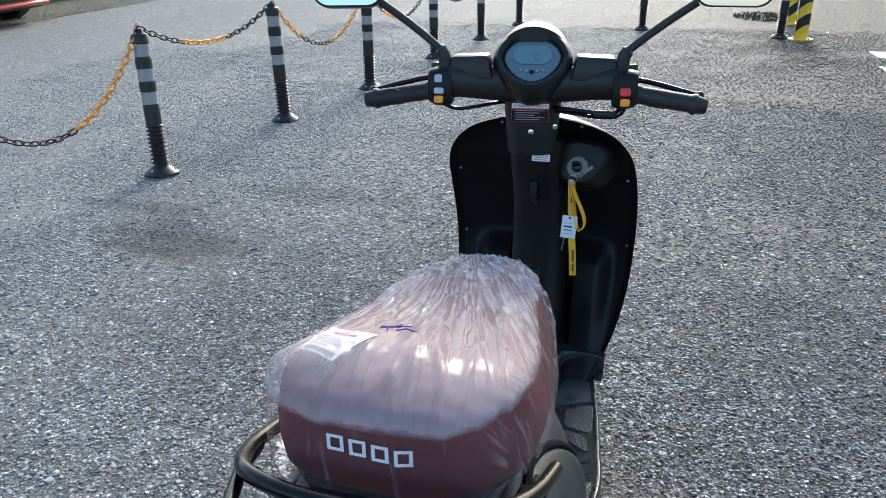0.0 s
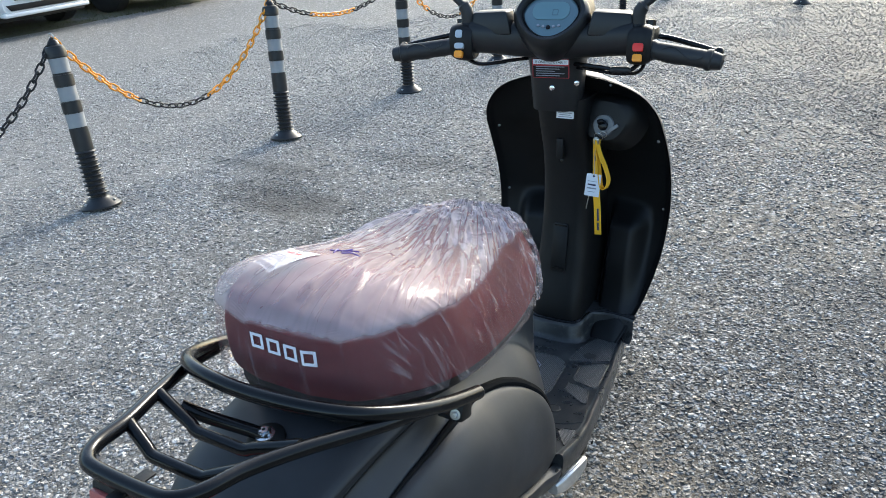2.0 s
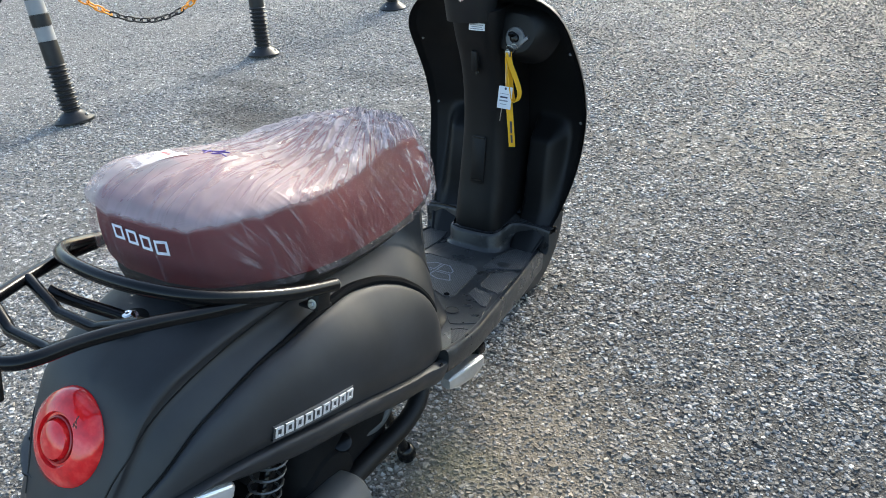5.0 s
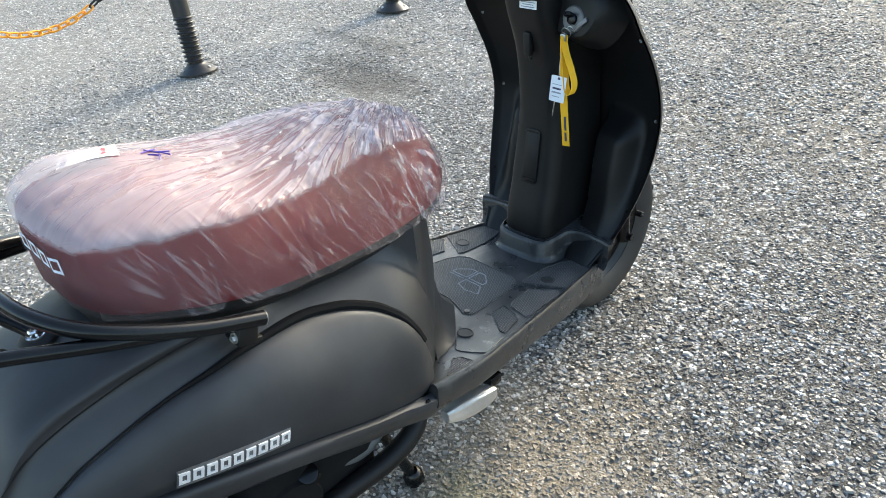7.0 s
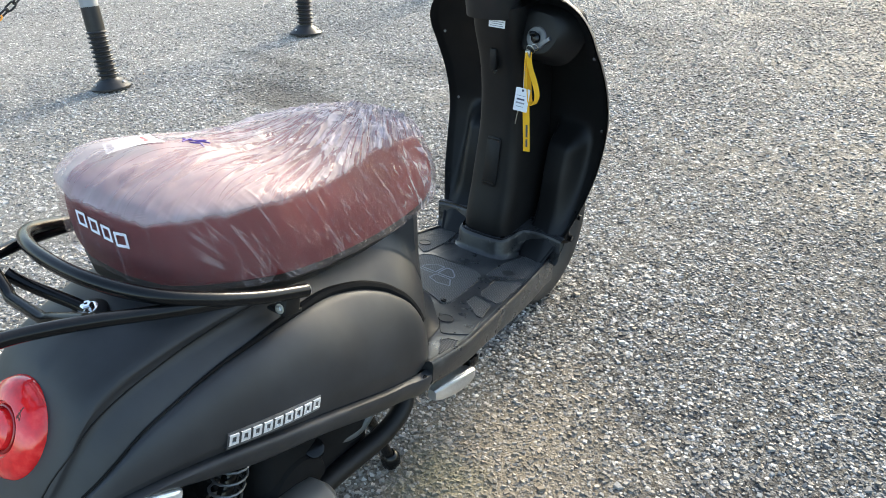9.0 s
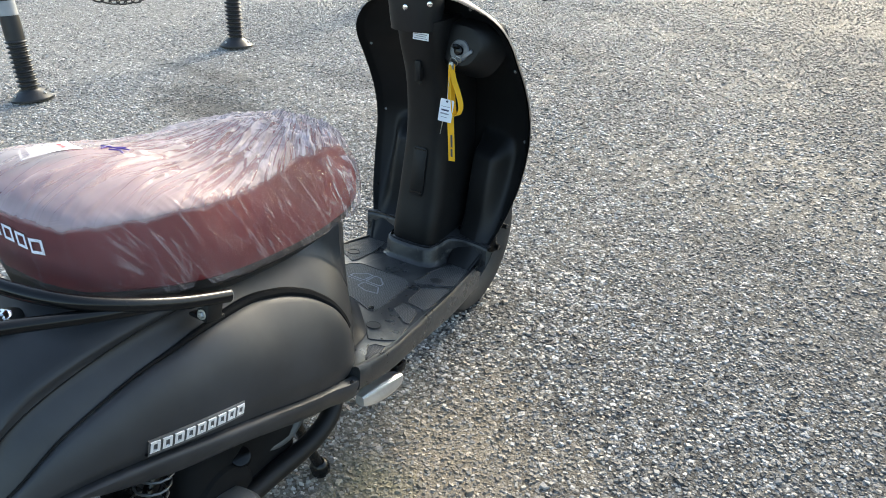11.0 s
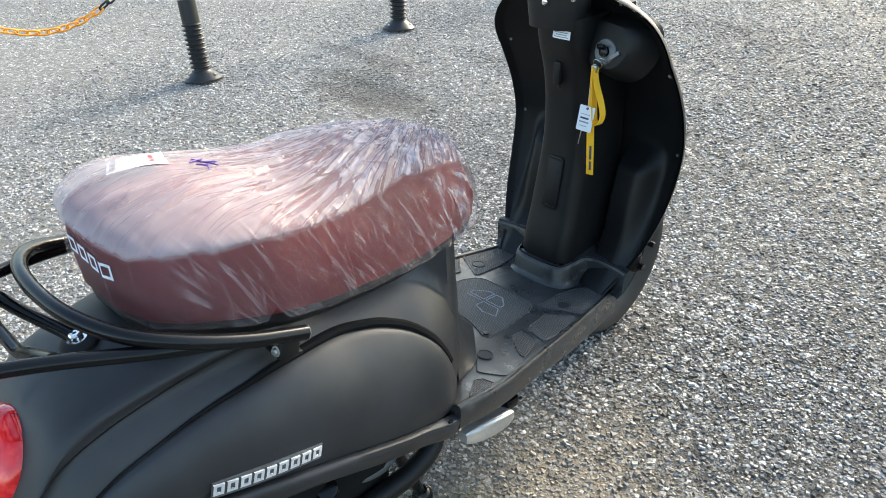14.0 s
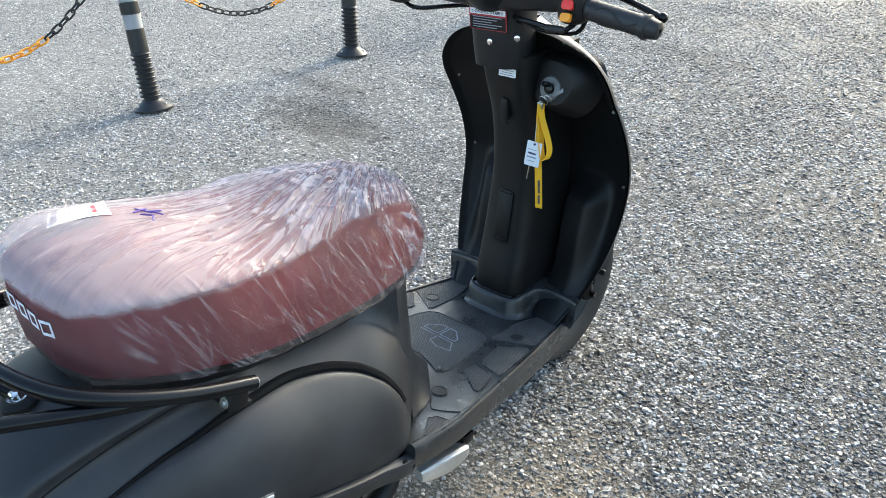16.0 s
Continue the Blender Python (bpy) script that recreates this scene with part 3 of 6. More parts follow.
    me.update(calc_edges=True)
    me.materials.append(M["pebbles"])
    tagged(new("chippings", me), "grey angular stone chippings bedded in the asphalt", "gravel", kind="stuff")


build_chippings()


# ---- the scooter ----
scooter = new("motor_scooter")
scooter.location = (-0.015, 0.0, 0.0)
tagged(scooter, "matte black motor scooter with film-wrapped burgundy seat, parked on asphalt", "scooter")

# rear body: width, top, widest height and lower edge along the scooter
b_w = curve([-0.15, -0.12, -0.09, -0.05, 0.0, 0.06, 0.14, 0.22, 0.30, 0.40, 0.48, 0.54, 0.58, 0.62, 0.66, 0.70, 0.735],
            [0.062, 0.094, 0.110, 0.124, 0.137, 0.150, 0.165, 0.176, 0.184, 0.190, 0.191, 0.186, 0.169, 0.139, 0.100, 0.061, 0.024])
b_top = curve([-0.15, -0.104, -0.074, -0.044, -0.014, 0.015, 0.058, 0.10, 0.20, 0.30, 0.45, 0.60, 0.70, 0.735],
              [0.33, 0.42, 0.475, 0.523, 0.567, 0.607, 0.636, 0.648, 0.660, 0.655, 0.632, 0.612, 0.606, 0.600])
b_mid = curve([-0.15, -0.05, 0.05, 0.2, 0.35, 0.5, 0.6, 0.66, 0.735], [0.30, 0.38, 0.43, 0.44, 0.42, 0.38, 0.40, 0.42, 0.44])
b_low = curve([-0.15, -0.05, 0.05, 0.15, 0.26, 0.42, 0.55, 0.60, 0.64, 0.68, 0.735], [0.27, 0.34, 0.40, 0.41, 0.385, 0.33, 0.30, 0.305, 0.31, 0.315, 0.32])


def step(v, a, b):
    t = min(1.0, max(0.0, (v - a) / (b - a)))
    return t * t * (3 - 2 * t)


arch = curve([0.30, 0.40, 0.47, 0.53, 0.58, 0.605, 0.615, 0.66], [0.628, 0.614, 0.600, 0.576, 0.538, 0.490, 0.42, 0.30])


def round_x(y, z):
    """Half-width of the plain rounded shell."""
    w, t, m, lo = b_w(y), b_top(y), b_mid(y), b_low(y)
    if z >= m:
        s = min(1.0, max(0.0, (z - m) / (t - m)))
        deck = step(y, -0.13, 0.0) * step(y, 0.40, 0.28)
        x = w * max(0.0, 1 - s ** (2.6 + 0.9 * deck)) ** 0.60
        if s > 0.74:
            # a flatter deck under the rack
            flat = w * 0.72 * max(0.0, 1 - ((s - 0.60) / 0.40) ** 9) ** 0.5
            x += max(0.0, flat - x) * step(s, 0.74, 0.90) * deck
        return x
    s = (m - z) / max(m - lo, 1e-3)
    return w * (1 - 0.10 * s * s)


# lower line of the side cowl and depth of the sill strip under it
cowl_low = curve([-0.02, 0.005, 0.07, 0.141, 0.226, 0.327, 0.452, 0.56, 0.585], [0.494, 0.496, 0.494, 0.482, 0.458, 0.426, 0.381, 0.349, 0.344])
sill_deep = curve([-0.06, 0.045, 0.08, 0.14, 0.20, 0.28, 0.39, 0.50, 0.585], [0.006, 0.012, 0.025, 0.038, 0.046, 0.047, 0.056, 0.062, 0.066])


nose_w = curve([0.50, 0.55, 0.62, 0.68, 0.735], [0.150, 0.142, 0.124, 0.078, 0.020])


def body_x(y, z):
    """Half-width of the rear body at a height; over the arch its edge stands a little proud, under the sill it tucks in."""
    x, bend = round_x(y, z), max(arch(y), b_mid(y))
    if y > -0.01:
        x -= 0.060 * step(cowl_low(y) - sill_deep(y) - z, 0.0, 0.014) * step(y, -0.01, 0.05)
    if z <= bend - 0.004 or y < 0.27:
        return x
    wall = round_x(y, bend) + 0.002 - min(1.25 * (z - bend), 0.044) * step(y, 0.66, 0.46) - 0.05 * (z - bend)
    wall += (min(wall, nose_w(y)) - wall) * step(y, 0.46, 0.66) * step(z, bend, bend + 0.75 * (b_top(y) - bend))
    return x + (wall - x) * step(y, 0.30, 0.42) * step(z, bend - 0.004, bend + 0.006)


def build_rear_body():
    rows = []
    for i in range(97):
        u = i / 96
        y = -0.15 + 0.885 * (u if u > 0.25 else u * (0.55 + 0.45 * u / 0.25))
        t, m, lo = b_top(y), b_mid(y), b_low(y)
        half = []
        for k in range(9):
            z = lo + (m - lo) * k / 8
            half.append((body_x(y, z), z))
        bend = min(t - 0.012, max(arch(y), m + 0.008))
        zs = [m + (t - m) * math.sin(math.pi / 2 * k / 28) ** (2 / 2.3) for k in range(1, 29)] + [bend + 0.002 * (k - 3) for k in range(8)]
        half += [(body_x(y, z), z) for z in sorted(zs)] + [(0.0, t)]
        ring = [Vector((x, y, z)) for x, z in half] + [Vector((-x, y, z)) for x, z in half[-2::-1]]
        ring += [Vector((-half[0][0] * f, y, lo + 0.012)) for f in (0.7, 0.0, -0.7)]
        rows.append(ring)
    part("rear_body", grid(rows, None, True, True), M["body"], scooter, "matte black rear body shell")


build_rear_body()

# the bulging side cowl: lower line and upper arc on the flank
cowl_up = curve([-0.02, -0.005, 0.022, 0.062, 0.097, 0.14, 0.184, 0.23, 0.283, 0.348, 0.412, 0.466, 0.507, 0.536, 0.557, 0.567, 0.572],
                [0.504, 0.515, 0.534, 0.557, 0.569, 0.580, 0.587, 0.590, 0.592, 0.586, 0.571, 0.550, 0.522, 0.486, 0.435, 0.395, 0.350])

def cowl_point(y, s, extra):
    lo, hi = cowl_low(y), cowl_up(y)
    z = lo + (hi - lo) * s
    puff = 0.010 * min(1, 4 * s + 0.2) * (max(0.0, 1 - s**5) ** 0.6) * step(y, 0.592, 0.530) * step(y, -0.04, 0.12)
    return Vector((round_x(y, z) + puff + extra, y, z))


seam_z = curve([-0.07, -0.05, -0.03, -0.008, 0.033, 0.072, 0.115, 0.16, 0.207, 0.25, 0.28], [0.468, 0.503, 0.532, 0.557, 0.587, 0.603, 0.614, 0.622, 0.627, 0.629, 0.630])


def build_cowls():
    for side in (1, -1):
        rows = []
        for i in range(71):
            y = -0.02 + 0.592 * i / 70
            row = [cowl_point(y, 0.0, -0.012)]
            for k in range(33):
                s = 1 - (1 - k / 32) ** 1.5
                edge = 0.0055 - 0.0045 * max(0.0, (s - 0.955) / 0.045) ** 2
                row.append(cowl_point(y, s, edge))
            row.append(cowl_point(y, 1.0, -0.010))
            rows.append([Vector((side * p.x, p.y, p.z)) for p in row])
        part("side_cowl", grid(rows), M["body"], scooter, "matte black side cowl with a rounded arched edge")
        # black strip painted in as the shade of the recess round the arched edge
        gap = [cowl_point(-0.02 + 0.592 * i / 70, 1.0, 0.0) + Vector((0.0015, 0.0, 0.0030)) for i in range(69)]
        part("gap_shade_strip", tube([(side * (p.x - 0.001), p.y, p.z) for p in gap], [0.0014 + 0.0062 * step(i, 14, 50) for i in range(69)], 8), M["seal"], scooter, "black strip painted in as the shade of the gap")
        # the sill strip under the cowl, with its raised bead
        rows = []
        for i in range(61):
            y = -0.06 + 0.635 * i / 60
            z1 = cowl_low(y) - 0.002
            z0 = z1 - sill_deep(y)
            deep = z1 - z0
            prof = [(0.000, z1), (0.0100, z1 - 0.02 * deep), (0.0150, z1 - 0.07 * deep), (0.0175, z1 - 0.16 * deep), (0.0180, z1 - 0.32 * deep), (0.0160, z1 - 0.60 * deep), (0.012, z1 - 0.86 * deep), (0.005, z1 - 0.97 * deep), (-0.030, z0)]
            rows.append([Vector((side * (round_x(y, max(z, b_low(y))) + d + 0.016 * step(y, 0.47, 0.57)), y, z)) for d, z in prof])
        part("sill_strip", grid(rows), M["body"], scooter)
        # narrow panel joint above the cowl
        pts = []
        for i in range(31):
            y = -0.07 + 0.35 * i / 30
            z = seam_z(y)
            pts.append((side * (body_x(y, z) + 0.0002), y, z))
        part("panel_joint", tube(pts, 0.0014, 6), M["plastic"], scooter)
        # badge on the cowl: a dark plate with nine slanted bright blocks
        holder = part("badge", badge_plate(side), M["alloy"], scooter, "slanted chrome model badge")
        for i in range(9):
            part("badge_block", badge_block(side, i), M["silver"], holder)


def badge_at(side, s, v):
    """A place on the badge: s along it (0 at the rear), v up."""
    y = 0.142 + 0.148 * s
    z = 0.505 - 0.033 * s + v
    x = round_x(y, z) + 0.0165 + 0.002 * math.sin(3.14 * s)
    return Vector((side * x, y, z))


def badge_plate(side):
    rows = [[badge_at(side, s + 0.04 * v / 0.02, v) + Vector((side * d, 0, 0)) for s in [i / 20 for i in range(21)]] for v, d in ((-0.013, -0.006), (-0.013, 0.001), (0.010, 0.001), (0.010, -0.006))]
    return grid(rows)


def badge_block(side, i):
    """One hollow slanted block of the badge."""
    a, b = (i + 0.10) / 9, (i + 0.90) / 9
    bm = bmesh.new()
    w = (b - a) * 0.30
    for q0, q1, v0, v1 in ((a, a + w, -0.0085, 0.0075), (b - w, b, -0.0085, 0.0075), (a + w, b - w, -0.0085, -0.0045), (a + w, b - w, 0.0035, 0.0075)):
        grid([[badge_at(side, q + 0.04 * v / 0.02, v) + Vector((side * d, 0, 0)) for q in (q0, q1)] for v, d in ((v0, 0.001), (v0 + 0.0004, 0.0030), (v1 - 0.0004, 0.0030), (v1, 0.001))], bm)
    return bm


build_cowls()


def build_tail():
    n = Vector((0, -0.85, 0.53)).normalized()
    m = facing((-0.006, -0.018, 0.553), n)
    prof = [(0.063, -0.022), (0.063, 0.002), (0.058, 0.013), (0.045, 0.021), (0.034, 0.0235), (0.032, 0.019), (0.025, 0.019), (0.023, 0.027), (0.014, 0.031), (0.0, 0.032)]
    bm = lathe(prof[:-1] + [(0.002, 0.032)], segs=40, squash=(1.0, 1.04))
    bm.transform(m)
    lamp = part("tail_light", bm, M["lens"], scooter, "large round glossy red tail light")
    bm = lathe([(0.0295, 0.0190), (0.0285, 0.0215), (0.0265, 0.0222), (0.0250, 0.0195)], segs=36, squash=(1.0, 1.04))
    bm.transform(m)
    part("lens_ring", bm, M["darklens"], lamp, "dark red ring moulded in the lens")
    bm = lathe([(0.0655, -0.020), (0.0652, -0.012), (0.0640, -0.010), (0.0640, -0.020)], segs=40, squash=(1.0, 1.04))
    bm.transform(m)
    part("lamp_rim", bm, M["body"], lamp)
    # prism patch of the lamp
    bm = slab(rounded(0.030, 0.016, 0.003), 0.002, m @ Matrix.Translation((0.0375, 0.029, 0.0125)) @ pose(0, 0, 0, -30, 38, -20))
    part("prism_patch", bm, M["reflector"], lamp)
    # reflector hung below the rack
    holder = part("reflector_holder", box((0.088, 0.010, 0.040), (-0.005, -0.088, 0.708), pose(0, 0, 0, -14, 0, 0), 0.003), M["plastic"], scooter)
    part("reflector", box((0.082, 0.008, 0.033), (-0.005, -0.0955, 0.7065), pose(0, 0, 0, -14, 0, 0), 0.003), M["filmred"], holder, "rectangular red reflector under a film")
    part("reflector_stay", box((0.016, 0.05, 0.003), (-0.005, -0.075, 0.728), pose(0, 0, 0, -4, 0, 0), 0.0015), M["plastic"], holder)


build_tail()


def bolt(at, normal, r=0.008, parent=None, name="bolt", material=None):
    m = facing(at, normal)
    bm = lathe([(r * 1.5, 0.0), (r * 1.5, r * 0.25), (r * 1.05, r * 0.3)], segs=16)
    lathe([(r, r * 0.3), (r, r * 0.85), (r * 0.75, r * 1.05), (r * 0.3, r * 1.05), (r * 0.28, r * 0.7)], segs=6, bm=bm)
    bm.transform(m)
    return part(name, bm, material or M["chrome"], parent)


def mirror_x(points):
    return [(-x, y, z) for x, y, z in points[::-1]]


def build_rack():
    half = [(0.183, 0.305, 0.650), (0.176, 0.235, 0.676), (0.160, 0.170, 0.704), (0.130, 0.118, 0.727), (0.075, 0.090, 0.738)]
    rack = part("rear_rack", tube(path(half + [(0, 0.082, 0.740)] + mirror_x(half), 7), 0.0095, 14), M["gloss"], scooter, "gloss black tubular rear rack and grab rail")
    rail = [(0.166, 0.200, 0.687), (0.148, 0.135, 0.704), (0.113, 0.052, 0.723), (0.088, -0.010, 0.733), (0.078, -0.055, 0.739), (0.062, -0.078, 0.741), (0.035, -0.084, 0.741)]
    part("rack_rail", tube(path(rail + mirror_x(rail), 6), 0.0085, 14), M["gloss"], rack)
    for y, zc, xe, ze in ((0.050, 0.703, 0.107, 0.725), (-0.010, 0.713, 0.086, 0.732)):
        bar = [(xe, y, ze), (0.046, y - 0.011, zc + 0.004), (0.040, y - 0.013, zc + 0.0008), (0.032, y - 0.014, zc)]
        part("cross_bar", tube(bar + mirror_x(bar), 0.0075, 12), M["gloss"], rack)
    # mounting arm and bolt on the tail, brackets and bolts at the hoop's ends
    part("mount_arm", tube(path([(-0.085, 0.058, 0.708), (-0.06, 0.075, 0.688), (-0.02, 0.100, 0.664), (0.0, 0.106, 0.657)], 5), 0.0085, 10), M["gloss"], rack)
    part("mount_pad", lathe([(0.024, -0.012), (0.024, 0.004), (0.02, 0.007), (0.002, 0.007)], (-0.005, 0.107, 0.652), (0, -0.1, 1)), M["plastic"], rack)
    bolt((-0.005, 0.106, 0.659), (0, -0.1, 1), 0.0085, rack)
    for s in (1, -1):
        bm = box((0.020, 0.028, 0.026), (s * 0.168, 0.283, 0.633), pose(0, 0, 0, -16, 0, 0), 0.003)
        box((0.034, 0.034, 0.006), (s * 0.157, 0.286, 0.620), pose(0, 0, 0, -16, 0, 0), 0.002, bm)
        part("hoop_bracket", bm, M["plastic"], rack)
        bolt((s * 0.168, 0.2685, 0.634), (s * 0.1, -0.93, 0.30), 0.0048, rack, "bolt", M["steel"])
        part("bar_end", lathe([(0.0095, 0), (0.0085, 0.002), (0.002, 0.0022)], (s * 0.183, 0.305, 0.650), (s * 0.1, 0.93, -0.34)), M["alloy"], rack)


build_rack()

# ---- the seat, in its film ----
s_w = curve([0.145, 0.158, 0.18, 0.22, 0.28, 0.36, 0.45, 0.55, 0.62, 0.68, 0.72, 0.745, 0.755],
            [0.040, 0.088, 0.114, 0.137, 0.152, 0.156, 0.150, 0.136, 0.122, 0.104, 0.082, 0.052, 0.020])
s_top = curve([0.145, 0.158, 0.18, 0.22, 0.26, 0.31, 0.38, 0.45, 0.55, 0.62, 0.68, 0.72, 0.745, 0.755],
              [0.784, 0.796, 0.805, 0.812, 0.811, 0.799, 0.780, 0.771, 0.767, 0.757, 0.738, 0.713, 0.682, 0.652])
s_low = curve([0.145, 0.20, 0.30, 0.45, 0.60, 0.70, 0.755], [0.705, 0.692, 0.664, 0.634, 0.611, 0.604, 0.612])
s_edge = curve([0.145, 0.16, 0.20, 0.28, 0.36, 0.45, 0.55, 0.65, 0.72, 0.755], [0.776, 0.783, 0.785, 0.775, 0.758, 0.743, 0.735, 0.710, 0.677, 0.642])
s_lean = curve([0.145, 0.30, 0.45, 0.55, 0.65, 0.755], [0.97, 0.94, 0.83, 0.77, 0.76, 0.78])


def seat_ring(y, grow, n=28):
    """A section of the seat: leaning sides up to a soft edge line, a domed top."""
    w, t, lo, ze, c = s_w(y) + grow, s_top(y) + grow, s_low(y) - grow, s_edge(y) + grow * 0.5, s_lean(y)
    half = [(w * 0.94, lo)]
    for k in range(n):
        u = k / n
        half.append((w * (1 - (1 - c) * u**1.4) + 0.005 * math.sin(math.pi * u), lo + 0.006 + (ze - lo - 0.006) * u))
    for k in range(n + 1):
        a = math.pi / 2 * k / n
        x, z = w * c * math.cos(a) ** 0.85, ze + (t - ze) * math.sin(a) ** 1.1
        # towards the nose the flank runs over into the top without an edge
        u, h, lean = k / n, t - ze, (w * (1 - c) * 1.4 + 0.0157) / max(ze - lo - 0.006, 0.02)
        bx = (1 - u) ** 3 * w * c + 3 * u * (1 - u) ** 2 * (w * c - 0.7 * lean * h) + 3 * u * u * (1 - u) * w * c * 0.62
        bz = ze + h * (3 * u * (1 - u) ** 2 * 0.7 + 3 * u * u * (1 - u) + u**3)
        f = step(y, 0.34, 0.48)
        half.append((x + (bx - x) * f, z + (bz - z) * f))
    return [Vector((x, y, z)) for x, z in half] + [Vector((-x, y, z)) for x, z in half[-2::-1]]


FLANK_FOLDS = [(0.700, 0.62, 0.665, 0.735, 0.0060), (0.715, 0.63, 0.700, 0.742, 0.0055), (0.655, 0.625, 0.685, 0.735, 0.0050), (0.735, 0.63, 0.725, 0.72, 0.0050), (0.580, 0.66, 0.600, 0.735, 0.0042), (0.500, 0.655, 0.455, 0.745, 0.0036), (0.405, 0.690, 0.425, 0.758, 0.0050), (0.385, 0.695, 0.412, 0.756, 0.0040)]


def fold_line(a, b, u0, v0, u1, v1, high):
    """Height of one sharp fold along a line, at the point (a, b)."""
    du, dv = u1 - u0, v1 - v0
    t = ((a - u0) * du + (b - v0) * dv) / (du * du + dv * dv)
    if not 0 < t < 1:
        return 0.0
    off = abs((a - u0) * dv - (b - v0) * du) / math.hypot(du, dv)
    return max(0.0, (0.8 * high - 0.75 * off) * min(1.0, 6 * t * (1 - t)))


# long folds that spread from the gathered film behind the nose: side angle, reach from, reach to, height
RAYS = [(-0.30, 0.05, 0.30, 0.0060), (-0.12, 0.06, 0.42, 0.0062), (0.03, 0.04, 0.34, 0.0066), (0.10, 0.08, 0.44, 0.0048), (0.22, 0.05, 0.30, 0.0056), (0.36, 0.06, 0.40, 0.0060), (0.50, 0.05, 0.27, 0.0056), (0.66, 0.05, 0.24, 0.0060), (0.85, 0.05, 0.20, 0.0054), (1.08, 0.04, 0.18, 0.0056), (1.30, 0.03, 0.16, 0.0046), (-0.55, 0.04, 0.20, 0.0050), (-0.20, 0.22, 0.50, 0.0040), (0.28, 0.26, 0.50, 0.0040)]
GATHER = (-0.045, 0.690)
PLEATS = [(GATHER[0] + r0 * math.sin(a), GATHER[1] - r0 * math.cos(a), GATHER[0] + r1 * math.sin(a + 0.06), GATHER[1] - r1 * math.cos(a + 0.06), high) for a, r0, r1, high in RAYS]
fold_rng = random.Random(11)
for k in range(46):
    fx, fy = fold_rng.uniform(-0.07, 0.11), 0.50 + 0.22 * fold_rng.random()
    turn, size = fold_rng.uniform(-1.3, 1.3) + 0.5, fold_rng.uniform(0.025, 0.08)
    PLEATS.append((fx, fy, fx + size * math.sin(turn), fy + size * math.cos(turn), fold_rng.uniform(0.0026, 0.0050)))


def film_ring(y, n):
    """The film over the seat: folds fanning out from the gathered nose, flat panes between them, tight down the sides."""
    out = []
    ring = seat_ring(y, 0.0060, n)
    cx = Vector((0, y, s_low(y) * 0.5 + s_top(y) * 0.5))
    for p in ring:
        d = (p - cx).normalized()
        top = step(d.z, 0.25, 0.55)
        nose = step(y, 0.46, 0.60)
        h = hang = 0.0
        if top > 0:
            turn = math.atan2(p.x - GATHER[0], GATHER[1] + 0.08 - p.y)
            reach = math.hypot(p.x - GATHER[0], GATHER[1] - p.y)
            pane = abs(noise.noise(Vector((turn * 7.0, reach * 4.0, 2.0))))
            bend = 0.35 * noise.noise(Vector((p.x * 9, p.y * 9, 1.0)))
            thin = max(0.0, 1 - abs(noise.noise(Vector((turn * 9.0 + bend, reach * 3.5, 6.0)))) / 0.13)
            fine = max(0.0, 1 - abs(noise.noise(Vector((turn * 21.0 - bend, reach * 6.0, 16.0)))) / 0.20)
            here = step(noise.noise(Vector((p.x * 10, p.y * 8, 5.0))), -0.15, 0.30)
            h = 0.0100 * pane + (0.0048 * thin + 0.0026 * fine) * (0.25 + 0.75 * here)
            h += nose * (0.0110 * abs(noise.noise(p * 21)) + 0.0070 * abs(noise.noise(p * 52 + Vector((3, 1, 7)))))
            h += max((fold_line(p.x, p.y, *q) for q in PLEATS), default=0.0)
        if top < 1:
            v = p.y + 0.35 * (p.z - 0.7)
            thin = max(0.0, 1 - abs(noise.noise(Vector((v * 42, p.z * 5, 4.0)))) / 0.15)
            here = step(noise.noise(Vector((p.y * 11, p.z * 9, 8.0))), -0.1, 0.35)
            hang = 0.0050 * abs(noise.noise(Vector((v * 19, p.z * 6, 9.0)))) + 0.0024 * thin * (0.2 + 0.8 * here)
            hang += nose * 0.0075 * abs(noise.noise(Vector((p.y * 30, p.z * 17, 3.0))))
            hang += max((fold_line(p.y, p.z, *q) for q in FLANK_FOLDS), default=0.0)
        # loose, ballooning film at the rear corner and at the nose
        loose = 0.030 * step(-p.x, 0.02, 0.10) * step(y, 0.31, 0.17) * (0.6 + 0.4 * noise.noise(p * 14)) + 0.002 * step(y, 0.60, 0.72)
        out.append(p + d * (top * h + (1 - top) * hang - 0.0006 - 0.004 * top * nose + loose + 0.0004 * noise.noise(p * 60)))
    return out


def seat_back(x):
    """How far back the rear of the seat reaches at a distance from its middle line."""
    y = 0.1445
    while s_w(y) * 0.985 + 0.003 < abs(x) and y < 0.3:
        y += 0.0008
    return y


